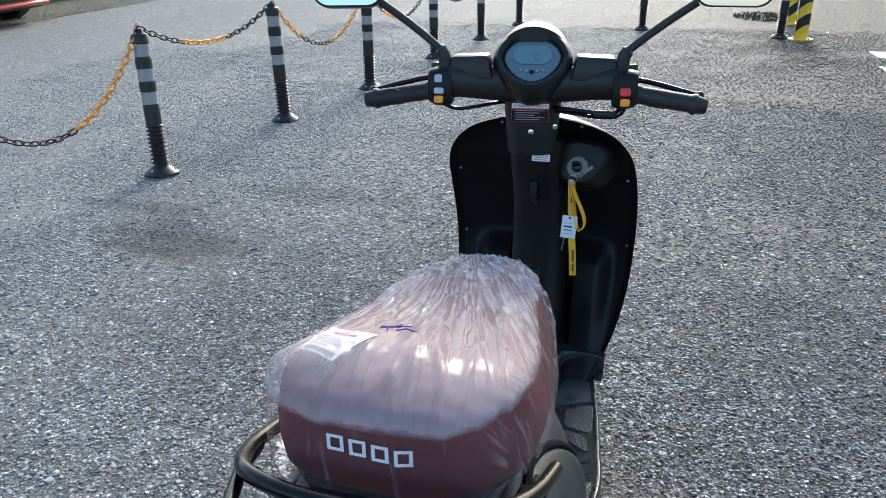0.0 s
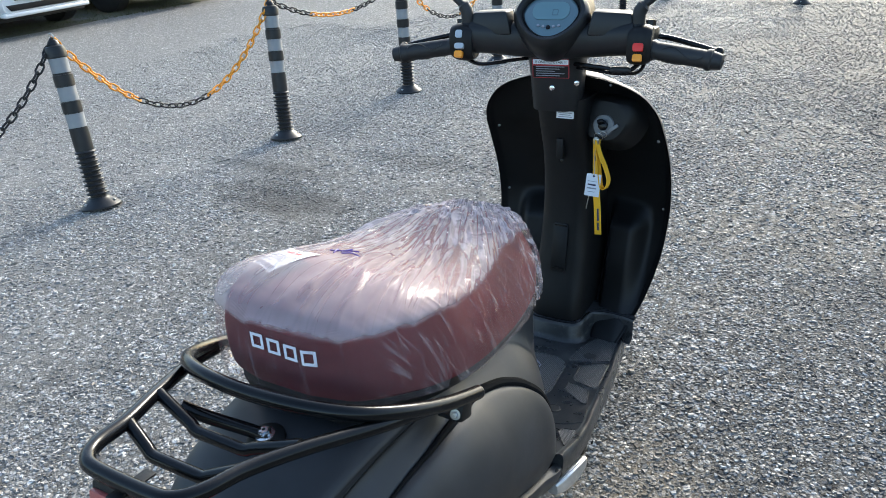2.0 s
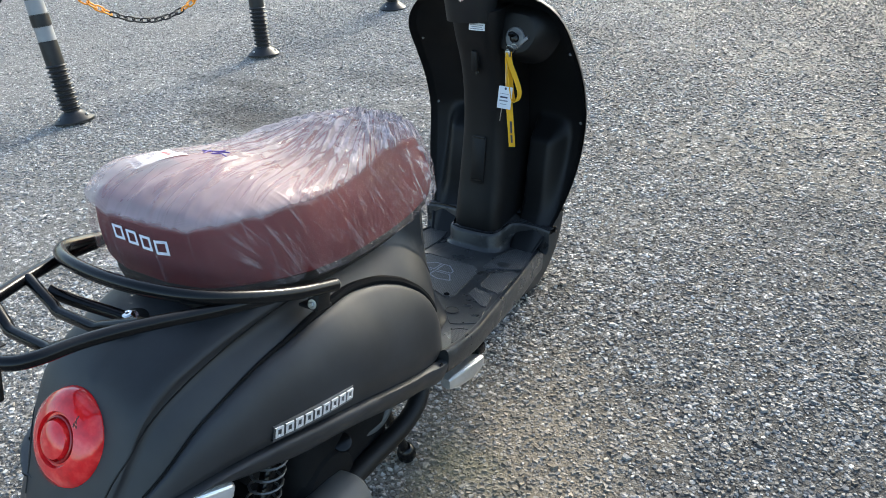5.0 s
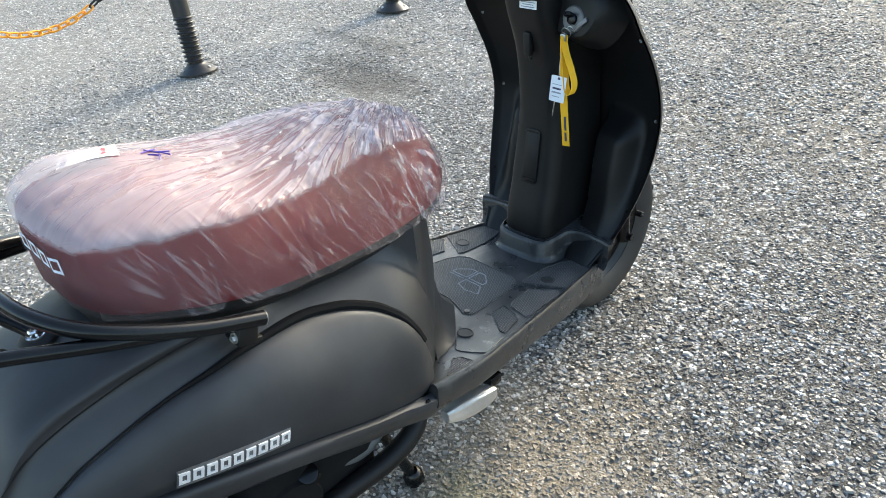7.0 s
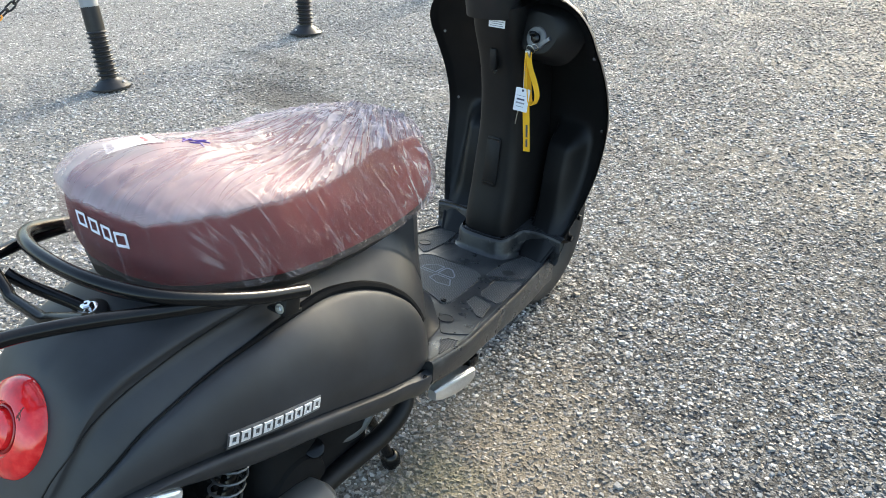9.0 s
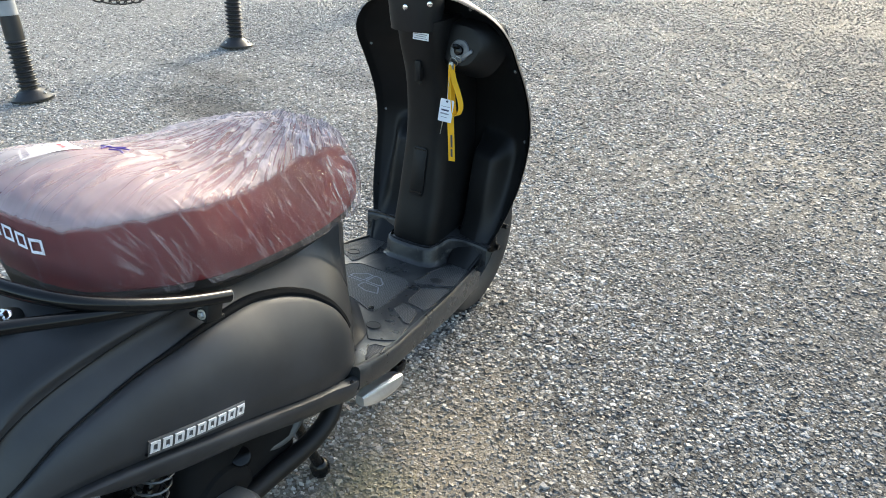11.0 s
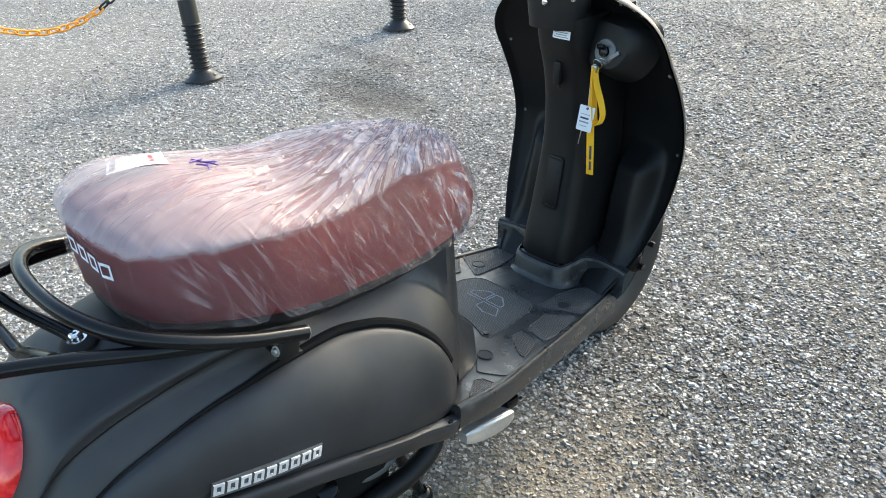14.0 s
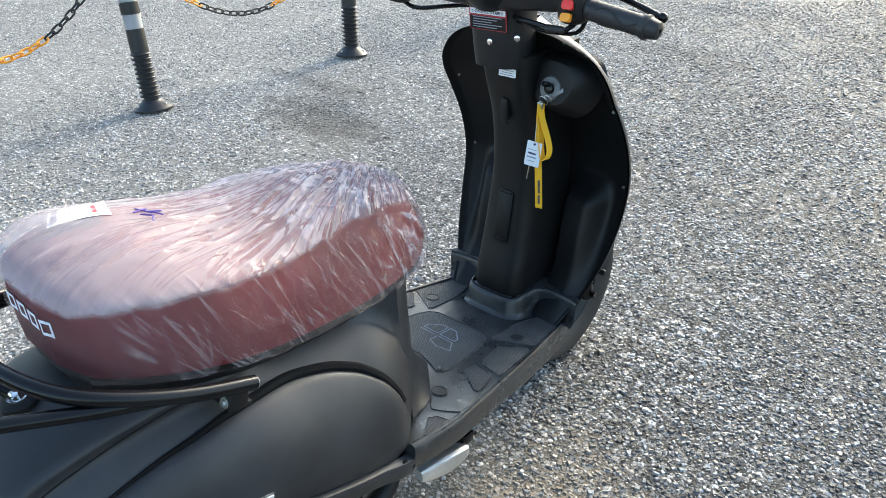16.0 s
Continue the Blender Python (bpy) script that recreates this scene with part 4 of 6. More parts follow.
def build_seat():
    seat = part("seat", grid([seat_ring(y, 0.0) for y in [0.145 + 0.61 * i / 80 for i in range(81)]], None, True, True), M["leather"], scooter, "burgundy leatherette seat")
    ys = [0.1445 + 0.612 * i / 340 for i in range(341)]
    sheet = grid([film_ring(y, 80) for y in ys], None, True, True)
    # a small tear low on the flank
    torn = [f for f in sheet.faces if f.calc_center_median().x > 0.1 and abs(f.calc_center_median().y - 0.283) < 0.7 * (0.688 - f.calc_center_median().z)]
    bmesh.ops.delete(sheet, geom=torn, context="FACES")
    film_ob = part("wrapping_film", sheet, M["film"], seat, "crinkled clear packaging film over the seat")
    film_ob.visible_shadow = False
    # seat pan
    rows = []
    for i in range(41):
        y = 0.16 + 0.57 * i / 40
        w, lo = s_w(y) - 0.008, s_low(y)
        lip = 0.003 * step(y, 0.25, 0.34) - 0.004 * step(y, 0.30, 0.22)
        half = [Vector((w + lip, y, lo + 0.004)), Vector((w + 0.75 * lip, y, lo - 0.012)), Vector((w * 0.8, y, lo - 0.04))]
        rows.append(half + [Vector((-p.x, p.y, p.z)) for p in reversed(half)])
    part("seat_pan", grid(rows, None, True, True), M["plastic"], seat)
    # white mark printed on the back of the seat: four outlined blocks
    for i in range(4):
        cx = -0.037 + 0.0255 * i
        bm = bmesh.new()
        w, h, t = 0.0195, 0.021, 0.0042
        for x0, x1, z0, z1 in ((0, t, 0, h), (w - t, w, 0, h), (t, w - t, 0, t), (t, w - t, h - t, h)):
            rows = []
            for z in (z0, z1):
                row = []
                for k in range(4):
                    x = cx - 0.002 + x0 + (x1 - x0) * k / 3
                    y = seat_back(x) - 0.0022
                    row.append(Vector((x, y, 0.755 + z - 0.006 * i / 3)))
                rows.append(row)
            grid(rows, bm)
        part("printed_block", bm, M["glyph"], seat)
    # delivery label and pen strokes under the film
    def on_label(u, v, lift):
        a = Vector((-0.120, 0.242)).lerp(Vector((-0.062, 0.213)), u)
        b = Vector((-0.104, 0.306)).lerp(Vector((-0.033, 0.282)), u)
        x, y = a.lerp(b, v)
        return Vector((x, y, max(seat_z(x, y), 0.794) + lift + 0.0012 * math.sin(5 * u + 3 * v)))

    label = part("paper_label", grid([[on_label(i / 8, k / 10, 0.0105) for i in range(9)] for k in range(11)]), M["white"], seat, "white paper delivery label under the film")
    for u0, u1, v0, v1, mat in ((0.10, 0.90, 0.05, 0.16, "ink"), (0.08, 0.55, 0.24, 0.28, "greyink"), (0.08, 0.80, 0.34, 0.37, "greyink"), (0.08, 0.70, 0.44, 0.47, "greyink"), (0.08, 0.86, 0.54, 0.57, "greyink"), (0.20, 0.75, 0.72, 0.80, "redprint"), (0.10, 0.60, 0.88, 0.91, "greyink")):
        bar = [[on_label(u0 + (u1 - u0) * i / 5, v, 0.0110) for i in range(6)] for v in (v0, v1)]
        part("print_bar", grid(bar), M[mat], label)
    for x0, y0, dx, dy in ((-0.046, 0.318, 0.024, 0.010), (-0.042, 0.330, 0.010, -0.022), (-0.030, 0.322, 0.004, 0.020), (-0.026, 0.330, 0.015, 0.006), (-0.012, 0.322, 0.018, -0.008), (-0.022, 0.312, 0.010, 0.012)):
        pts = [(x0 + dx * t, y0 + dy * t, seat_z(x0 + dx * t, y0 + dy * t) + 0.0110) for t in (0, 0.5, 1)]
        part("pen_stroke", tube(pts, 0.0010, 5), M["blueink"], seat)


def seat_z(x, y):
    c = min(0.999, abs(x) / (s_w(y) * s_lean(y))) ** (1 / 0.85)
    return s_edge(y) + (s_top(y) - s_edge(y)) * math.sin(math.acos(c)) ** 1.1


build_seat()

# ---- leg shield ----
sh_w = curve([0.20, 0.26, 0.30, 0.38, 0.46, 0.55, 0.64, 0.72, 0.77, 0.80, 0.825, 0.845, 0.86, 0.872, 0.882, 0.8865],
             [0.116, 0.134, 0.152, 0.182, 0.199, 0.206, 0.208, 0.206, 0.201, 0.194, 0.180, 0.161, 0.137, 0.104, 0.062, 0.012])
sh_y = curve([0.20, 0.30, 0.39, 0.48, 0.57, 0.65, 0.72, 0.78, 0.84, 0.8865], [1.040, 1.098, 1.143, 1.180, 1.197, 1.180, 1.146, 1.112, 1.100, 1.096])


def shield_in(x, z):
    """The rider's side of the leg shield."""
    w = sh_w(z)
    q = min(1.0, abs(x) / max(w, 1e-3))
    y = sh_y(z) + 0.050 * (1 - q**3) * step(z, 0.24, 0.36) * (1 - 0.5 * step(z, 0.80, 0.886))
    # knee bulge low on each side of the column
    b = step(abs(x), 0.062, 0.080) * (1 - step(abs(x), 0.125, 0.170)) * (1 - step(z - 0.35 * (0.12 - abs(x)) ** 2, 0.515, 0.570))
    y -= (0.034 + 0.028 * step(z, 0.34, 0.48)) * b
    # a lip runs round the edge
    y -= 0.007 * step(q, 0.955, 0.985)
    return y


def build_shield():
    zs = [0.215 + 0.6715 * (i / 110) for i in range(111)]
    rows = [[Vector((sh_w(z) * k / 44, shield_in(sh_w(z) * k / 44, z), z)) for k in range(-44, 45)] for z in zs]
    part("inner_panel", grid(rows), M["plastic"], scooter, "grained black inner panel of the leg shield")
    rows = []
    for z in [0.205 + 0.685 * (i / 70) for i in range(71)]:
        w = sh_w(max(z, 0.2)) + 0.002
        row = [Vector((w, sh_y(z) - 0.004, z))]
        for k in range(29):
            a = math.pi * k / 28
            row.append(Vector((w * math.cos(a), sh_y(z) + 0.002 + 0.125 * math.sin(a) ** 1.7 * (0.5 + 0.5 * step(z, 0.9, 0.6)), z + 0.002)))
        row.append(Vector((-w, sh_y(z) - 0.004, z)))
        rows.append(row)
    part("front_shell", grid(rows), M["body"], scooter, "satin black curved front shell of the leg shield")
    for x, z in ((0.085, 0.863), (0.186, 0.745), (0.192, 0.567), (0.177, 0.387)):
        for s in (1, -1):
            bolt((s * x, shield_in(s * x, z) - 0.0005, z), (0, -1, 0.1), 0.0024, scooter, "panel_screw", M["alloy"] if z > 0.5 else M["gloss"])
    # the steering column cover standing in the middle
    c_y = curve([0.29, 0.33, 0.45, 0.60, 0.72, 0.80, 0.845], [1.030, 1.024, 1.050, 1.074, 1.065, 1.043, 1.036])
    c_w = curve([0.29, 0.33, 0.45, 0.60, 0.72, 0.80, 0.845], [0.059, 0.059, 0.058, 0.053, 0.052, 0.054, 0.055])
    rows = []
    for i in range(41):
        z = 0.285 + 0.56 * i / 40
        w, y0 = c_w(z), c_y(z)
        rows.append([Vector((w * 1.02, 1.22, z))] + [Vector((w * math.copysign(abs(math.cos(a)) ** 0.45, math.cos(a)), y0 + 0.05 - 0.05 * math.sin(a) ** 0.55, z)) for a in (math.pi * k / 24 for k in range(25))] + [Vector((-w * 1.02, 1.22, z))])
    part("column_cover", grid(rows, None, True, True), M["plastic"], scooter)
    # small hatch and hook on the column, type plate, screws
    m = facing((0.0, c_y(0.50) - 0.0010, 0.50), (0, -1, 0.19))
    hatch = part("hatch", slab(rounded(0.036, 0.115, 0.008), 0.003, m, 0.0012), M["plastic"], scooter)
    part("hatch_notch", slab(rounded(0.030, 0.004, 0.0018), 0.0042, m @ Matrix.Translation((0, -0.048, 0))), M["gloss"], hatch)
    part("hatch_notch", slab(rounded(0.030, 0.003, 0.0014), 0.0042, m @ Matrix.Translation((0, 0.052, 0))), M["gloss"], hatch)
    hook = part("bag_hook", box((0.016, 0.014, 0.046), (0.0, c_y(0.74) - 0.003, 0.735), None, 0.004), M["plastic"], scooter)
    bolt((0.004, c_y(0.71) - 0.009, 0.708), (0, -1, 0.2), 0.003, hook, "hook_screw", M["gloss"])
    m = facing((0.016, c_y(0.815) - 0.0012, 0.814), (0.04, -1, 0.10))
    plate = part("type_plate", slab(rounded(0.037, 0.015, 0.001), 0.0012, m), M["white"], scooter, "small white type plate with fine print")
    for i in range(3):
        part("print_bar", slab(rounded(0.030 - 0.006 * (i % 2), 0.0014, 0.0004), 0.0016, m @ Matrix.Translation((0, 0.004 - 0.004 * i, 0))), M["greyink"], plate)
    # skirt where the panel meets the floor
    right = [(0.172, 1.094), (0.150, 1.100), (0.118, 1.103), (0.090, 1.101), (0.074, 1.095), (0.067, 1.083), (0.064, 1.060), (0.060, 1.034), (0.054, 1.024), (0.040, 1.019), (0.020, 1.017), (0.0, 1.0165)]
    plan = [Vector((x, y, 0)) for x, y in right] + [Vector((-x, y, 0)) for x, y in right[-2::-1]]
    rows, seam = [], []
    for i, p in enumerate(plan):
        d = (plan[min(i + 1, len(plan) - 1)] - plan[max(i - 1, 0)]).normalized()
        out = Vector((-d.y, d.x, 0))
        fz = 0.345 - 0.17 * (p.y - 0.697)
        reach = 1 + 0.9 * step(abs(p.x), 0.070, 0.045)
        rows.append([p + out * o * (reach if o > 0 else 1) + Vector((0, 0, z)) for o, z in ((0.016, fz - 0.004), (0.0125, fz - 0.001), (0.0085, fz + 0.003), (0.006, fz + 0.010), (0.005, 0.326), (0.003, 0.331), (0.0, 0.333), (-0.065 if abs(p.x) < 0.14 else -0.012, 0.335))])
        seam.append(p + Vector((0, 0, 0.3335)))
    part("floor_skirt", grid(rows), M["floor"], scooter)
    part("skirt_seam", tube(seam, 0.0022, 6), M["gloss"], scooter)
    # lock housing with barrel, key, ring, strap and tag
    m = facing((0.092, 1.128, 0.782), (-0.10, -0.95, 0.25))
    outline = path([(-0.050, -0.024, 0), (-0.014, -0.042, 0), (0.030, -0.036, 0), (0.054, 0.004, 0), (0.038, 0.042, 0), (-0.040, 0.042, 0)], 5, True)
    bm = grid([[m @ Vector((p.x * k, p.y * k, h)) for p in outline] for k, h in ((1.40, -0.010), (1.22, 0.012), (1.08, 0.032), (0.98, 0.044), (0.86, 0.0495), (0.70, 0.050), (0.05, 0.050))], None, True, True)
    pod = part("lock_housing", bm, M["plastic"], scooter)
    m = facing((0.086, 1.0785, 0.787), (-0.10, -0.95, 0.25))
    bm = lathe([(0.0235, -0.004), (0.0235, 0.001), (0.0215, 0.0028), (0.011, 0.0028), (0.0105, 0.0012)], segs=32)
    bm.transform(m)
    lock = part("ignition_lock", bm, M["lockplate"], pod, "round silver ignition lock plate")
    bm = lathe([(0.0095, 0.0), (0.0095, 0.007), (0.008, 0.008), (0.001, 0.008)], segs=20)
    bm.transform(m)
    part("lock_barrel", bm, M["gloss"], lock)
    part("lock_shutter", slab([(0.008, -0.010), (0.016, -0.014), (0.034, 0.001), (0.030, 0.008), (0.018, -0.004)], 0.005, m, 0.001), M["alloy"], lock)
    bm = slab(rounded(0.013, 0.028, 0.005), 0.006, m @ Matrix.Translation((-0.002, 0.008, 0.006)) @ pose(0, 0, 0, 70, 0, 20), 0.001)
    part("key", bm, M["gloss"], lock)
    for dx, dz, r in ((-0.004, -0.021, 0.009), (0.006, -0.015, 0.007), (-0.008, -0.028, 0.0065)):
        ring = [(0.084 + dx + r * math.cos(t), 1.066 - 0.004 * math.sin(t), 0.787 + dz + r * math.sin(t)) for t in (2 * math.pi * k / 18 for k in range(18))]
        part("key_ring", tube(ring, 0.0009, 6, None, True), M["steel"], lock)


build_shield()


def ribbon(points, width, thick, across=(1, 0, 0)):
    a = Vector(across).normalized()
    rows = []
    pts = [Vector(p) for p in points]
    for i, p in enumerate(pts):
        d = (pts[min(i + 1, len(pts) - 1)] - pts[max(i - 1, 0)]).normalized()
        n = a.cross(d).normalized()
        rows.append([p + a * width / 2 + n * thick / 2, p + a * width / 2 - n * thick / 2, p - a * width / 2 - n * thick / 2, p - a * width / 2 + n * thick / 2])
    return grid(rows, None, True, True)


def build_strap():
    strap = part("key_strap", ribbon(path([(0.078, 1.062, 0.762), (0.080, 1.058, 0.72), (0.084, 1.052, 0.66), (0.089, 1.050, 0.60), (0.092, 1.050, 0.552)], 6), 0.0145, 0.0014, (0.96, 0.20, 0.02)), M["yellow"], None, "yellow key strap with dark print hanging from the lock")
    tagged(strap, "yellow woven key strap hanging from the ignition lock", "key strap")
    strap.location = scooter.location
    loop = path([(0.078, 1.060, 0.762), (0.088, 1.054, 0.735), (0.103, 1.050, 0.705), (0.111, 1.048, 0.680), (0.106, 1.046, 0.662), (0.097, 1.046, 0.664), (0.092, 1.048, 0.685), (0.085, 1.054, 0.725), (0.079, 1.058, 0.760)], 6)
    part("strap_loop", ribbon(loop, 0.0135, 0.0014, (0.25, 0.97, 0.0)), M["yellow"], strap)
    for z0, z1 in ((0.562, 0.580), (0.584, 0.612), (0.716, 0.728)):
        x = 0.0905 - 0.055 * (z0 - 0.58) if z0 < 0.65 else 0.0806
        y = 1.0492 if z0 < 0.65 else 1.0560
        part("print_bar", box((0.0042, 0.0006, z1 - z0), (x, y, (z0 + z1) / 2), pose(0, 0, 0, 0, -3, 12), 0), M["ink"], strap)
    part("strap_clip", box((0.012, 0.006, 0.014), (0.078, 1.060, 0.758), None, 0.002), M["steel"], strap)
    tag = part("key_tag", slab(rounded(0.031, 0.048, 0.002), 0.0008, facing((0.080, 1.040, 0.668), (0.12, -0.98, 0.15), (0.07, 0, 1))), M["white"], None)
    tagged(tag, "white paper key tag with printed lines on the strap", "tag")
    tag.location = scooter.location
    m = facing((0.080, 1.040, 0.668), (0.12, -0.98, 0.15), (0.07, 0, 1))
    for i, (w, h, mat) in enumerate(((0.020, 0.0010, "greyink"), (0.017, 0.0034, "ink"), (0.019, 0.0028, "greyink"), (0.015, 0.0012, "greyink"))):
        part("print_bar", slab(rounded(w, h, 0.0004), 0.0011, m @ Matrix.Translation((-0.002, 0.008 - 0.0075 * i, 0))), M[mat], tag)
    part("punched_hole", slab(rounded(0.0052, 0.0052, 0.0025), 0.0011, m @ Matrix.Translation((0, 0.0195, 0))), M["ink"], tag)
    part("tag_wire", tube(path([(0.084, 1.038, 0.690), (0.078, 1.050, 0.72), (0.078, 1.060, 0.758)], 5), 0.0006, 5), M["steel"], tag)
    part("spare_key", box((0.0022, 0.0016, 0.040), (0.070, 1.041, 0.632), pose(0, 0, 0, 0, 10, 0), 0.0005), M["steel"], tag)


build_strap()

# ---- floorboard ----
def floor_z(y):
    return 0.345 - 0.17 * (y - 0.697)


fl_w = curve([0.54, 0.60, 0.66, 0.72, 0.80, 0.90, 1.0, 1.10, 1.16], [0.212, 0.217, 0.216, 0.208, 0.197, 0.183, 0.166, 0.150, 0.146])


def build_floor():
    rows = []
    for i in range(45):
        y = 0.545 + 0.56 * i / 44
        w, z = fl_w(y), floor_z(y)
        prof = [(0.62, -0.082), (0.93, -0.076), (0.975, -0.070), (0.988, -0.060), (1.0, -0.012), (0.999, -0.006), (0.993, -0.001), (0.982, 0.0018), (0.962, 0.0022), (0.945, 0.0010), (0.930, -0.0020), (0.920, -0.003), (0.6, -0.003), (0.3, -0.003), (0, -0.003)]
        deep = 0.70 + 0.22 * step(y, 0.66, 1.0)
        ring = [Vector((w * f, y, z + (d * deep if d < -0.02 else d))) for f, d in prof]
        rows.append(ring + [Vector((-p.x, p.y, p.z)) for p in ring[-2::-1]])
    board = part("floorboard", grid(rows, None, True, True), M["floor"], scooter, "grained black footboard with dotted rubber pads")

    def pad(points, name="tread_pad", material=None, thick=0.0016):
        for s in (1, -1):
            c = sum((Vector((x, y, 0)) for x, y in points), Vector()) / len(points)
            bm = bmesh.new()
            loop = path([(x, y, 0) for x, y in points], 1, True)
            rim = [Vector((s * p.x, p.y, floor_z(p.y) - 0.0034)) for p in loop]
            top = [Vector((s * (c.x + (p.x - c.x) * 0.965), c.y + (p.y - c.y) * 0.965, floor_z(c.y + (p.y - c.y) * 0.965) - 0.0034 + thick)) for p in loop]
            lo, hi = [bm.verts.new(v) for v in rim], [bm.verts.new(v) for v in top]
            bm.faces.new(hi)
            for i in range(len(lo)):
                j = (i + 1) % len(lo)
                bm.faces.new((lo[i], lo[j], hi[j], hi[i]))
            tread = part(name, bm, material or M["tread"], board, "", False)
            edge = [v + Vector((0, 0, 0.0004)) for v in top]
            part("pad_bead", tube(edge, 0.0008, 6, None, True), M["floor"], tread)
            if abs(c.x) < 1e-6:
                break

    pad([(0.086, 0.911), (0.160, 0.953), (0.165, 0.965), (0.162, 0.998), (0.148, 1.080), (0.132, 1.098), (0.108, 1.094), (0.088, 1.040), (0.080, 0.990), (0.080, 0.920)])
    pad([(0.113, 0.899), (0.153, 0.941), (0.166, 0.937), (0.178, 0.826), (0.173, 0.813), (0.130, 0.822), (0.121, 0.836)])
    pad([(0.119, 0.816), (0.158, 0.807), (0.169, 0.796), (0.183, 0.744), (0.172, 0.742), (0.121, 0.780)])
    pad([(0.172, 0.620), (0.179, 0.635), (0.200, 0.642), (0.207, 0.606), (0.204, 0.580), (0.198, 0.580)])
    middle = [(0.058, 0.919), (0.078, 0.907), (0.089, 0.880), (0.104, 0.760), (0.101, 0.744), (0.090, 0.737), (0.066, 0.748), (0.030, 0.760)]
    pad(middle + [(-x, y) for x, y in reversed(middle)])
    # concave fairing where the body's nose runs out on the floor
    side = [(body_x(y, floor_z(y) + 0.045), y) for y in (0.600 + 0.127 * math.sin(math.pi / 2 * i / 22) for i in range(23))]
    nose = [Vector((x, y, 0)) for x, y in side] + [Vector((-x, y, 0)) for x, y in reversed(side)]
    rows = []
    for i, p in enumerate(nose):
        d = (nose[min(i + 1, len(nose) - 1)] - nose[max(i - 1, 0)]).normalized()
        away = Vector((d.y, -d.x, 0))
        wide = step(p.y, 0.592, 0.650)
        rows.append([p + away * (o * wide if o > 0 else o) + Vector((0, 0, floor_z(p.y + away.y * o * wide) + h)) for o, h in ((-0.006, 0.075), (0.0015, 0.052), (0.004, 0.034), (0.009, 0.019), (0.017, 0.008), (0.026, 0.002), (0.031, -0.0005), (0.033, -0.006))])
    part("nose_fairing", grid(rows), M["body"], scooter)
    for x, y in ((0.115, 0.957), (0.133, 0.694)):
        for s in (1, -1):
            bm = lathe([(0.0150, 0.0), (0.0147, 0.0012), (0.0135, 0.0018), (0.0125, 0.0010), (0.001, 0.0012)], (s * x, y, floor_z(y) - 0.0022), (0, 0.17, 1), 24)
            part("rubber_plug", bm, M["rubber"], board)
    for s in (1, -1):
        outline = path([(s * x, y, floor_z(y) - 0.0028) for x, y in ((0.112, 0.704), (0.150, 0.652), (0.165, 0.648), (0.196, 0.672), (0.199, 0.684), (0.188, 0.726))], 4)
        part("moulded_rim", tube(outline, 0.0013, 6), M["floor"], board)
    part("drain_hole", lathe([(0.006, 0.0), (0.006, 0.0015), (0.001, 0.0016)], (0.087, 0.750, floor_z(0.750) - 0.0014), (0, 0.17, 1), 16), M["gloss"], board)
    # outlined emblem moulded in the middle pad
    half = [((0.003, 0.880), (0.003, 0.846)), ((0.003, 0.880), (0.018, 0.880)), ((0.018, 0.880), (0.040, 0.858)), ((0.040, 0.858), (0.040, 0.846)), ((0.003, 0.846), (0.040, 0.846)), ((0.003, 0.838), (0.042, 0.838)), ((0.042, 0.838), (0.058, 0.812)), ((0.058, 0.812), (0.028, 0.806)), ((0.028, 0.806), (0.003, 0.816)), ((0.003, 0.816), (0.003, 0.838))]
    lines = half + [((-a[0], a[1]), (-b[0], b[1])) for a, b in half[:6]]
    for a, b in lines:
        n = max(2, round(math.dist(a, b) / 0.0042))
        bm = bmesh.new()
        for i in range(n):
            x, y = a[0] + (b[0] - a[0]) * (i + 0.5) / n, a[1] + (b[1] - a[1]) * (i + 0.5) / n
            box((0.0026, 0.0026, 0.0012), (x, y, floor_z(y) - 0.0016), None, 0, bm)
        part("moulded_line", bm, M["greyink"], board)
    for s in (1, -1):
        part("edge_screw", lathe([(0.004, 0.0), (0.0035, 0.002), (0.001, 0.002)], (s * (fl_w(0.70) - 0.001), 0.70, 0.285), (s, 0, 0), 12), M["gloss"], board)
        # folded passenger peg in bright ribbed metal, lying along the board
        rows = []
        for k in range(25):
            u = k / 24
            swell = math.sin(math.pi * (0.06 + 0.88 * u)) ** 0.35
            c = Vector((s * (0.178 + 0.018 * u), 0.585 + 0.105 * u, 0.252 - 0.006 * u))
            row = []
            for j in range(48):
                t = 2 * math.pi * j / 48
                cx, cz = math.copysign(abs(math.cos(t)) ** 0.6, math.cos(t)), math.copysign(abs(math.sin(t)) ** 0.6, math.sin(t))
                rib = 1 - 0.07 * max(0.0, math.sin(9 * t)) * (1 if math.cos(t) > -0.2 else 0)
                row.append(c + Vector((s * 0.017 * swell * rib * cx, 0, 0.021 * swell * rib * cz)))
            rows.append(row)
        peg = part("folding_peg", grid(rows, None, True, True), M["peg"], scooter, "bright metal folding passenger footpeg")
        part("peg_hinge", box((0.022, 0.030, 0.022), (s * 0.186, 0.700, 0.262), pose(0, 0, 0, -8, 0, 0), 0.004), M["gloss"], peg)
        part("sill_screw", lathe([(0.0055, 0.0), (0.005, 0.002), (0.001, 0.0022)], (s * 0.2075, 0.525, 0.352), (s, 0, 0.1), 14), M["gloss"], scooter)


build_floor()


# ---- handlebar, turned a little to the left ----
STEER = Matrix.Translation((0, 1.005, 0)) @ pose(0, 0, 0, 0, 0, 8.5) @ Matrix.Translation((0, -1.005, 0))


def steer(name, bm, material, parent=None, label="", smooth=True):
    bm.transform(STEER)
    return part(name, bm, material, parent or scooter, label, smooth)


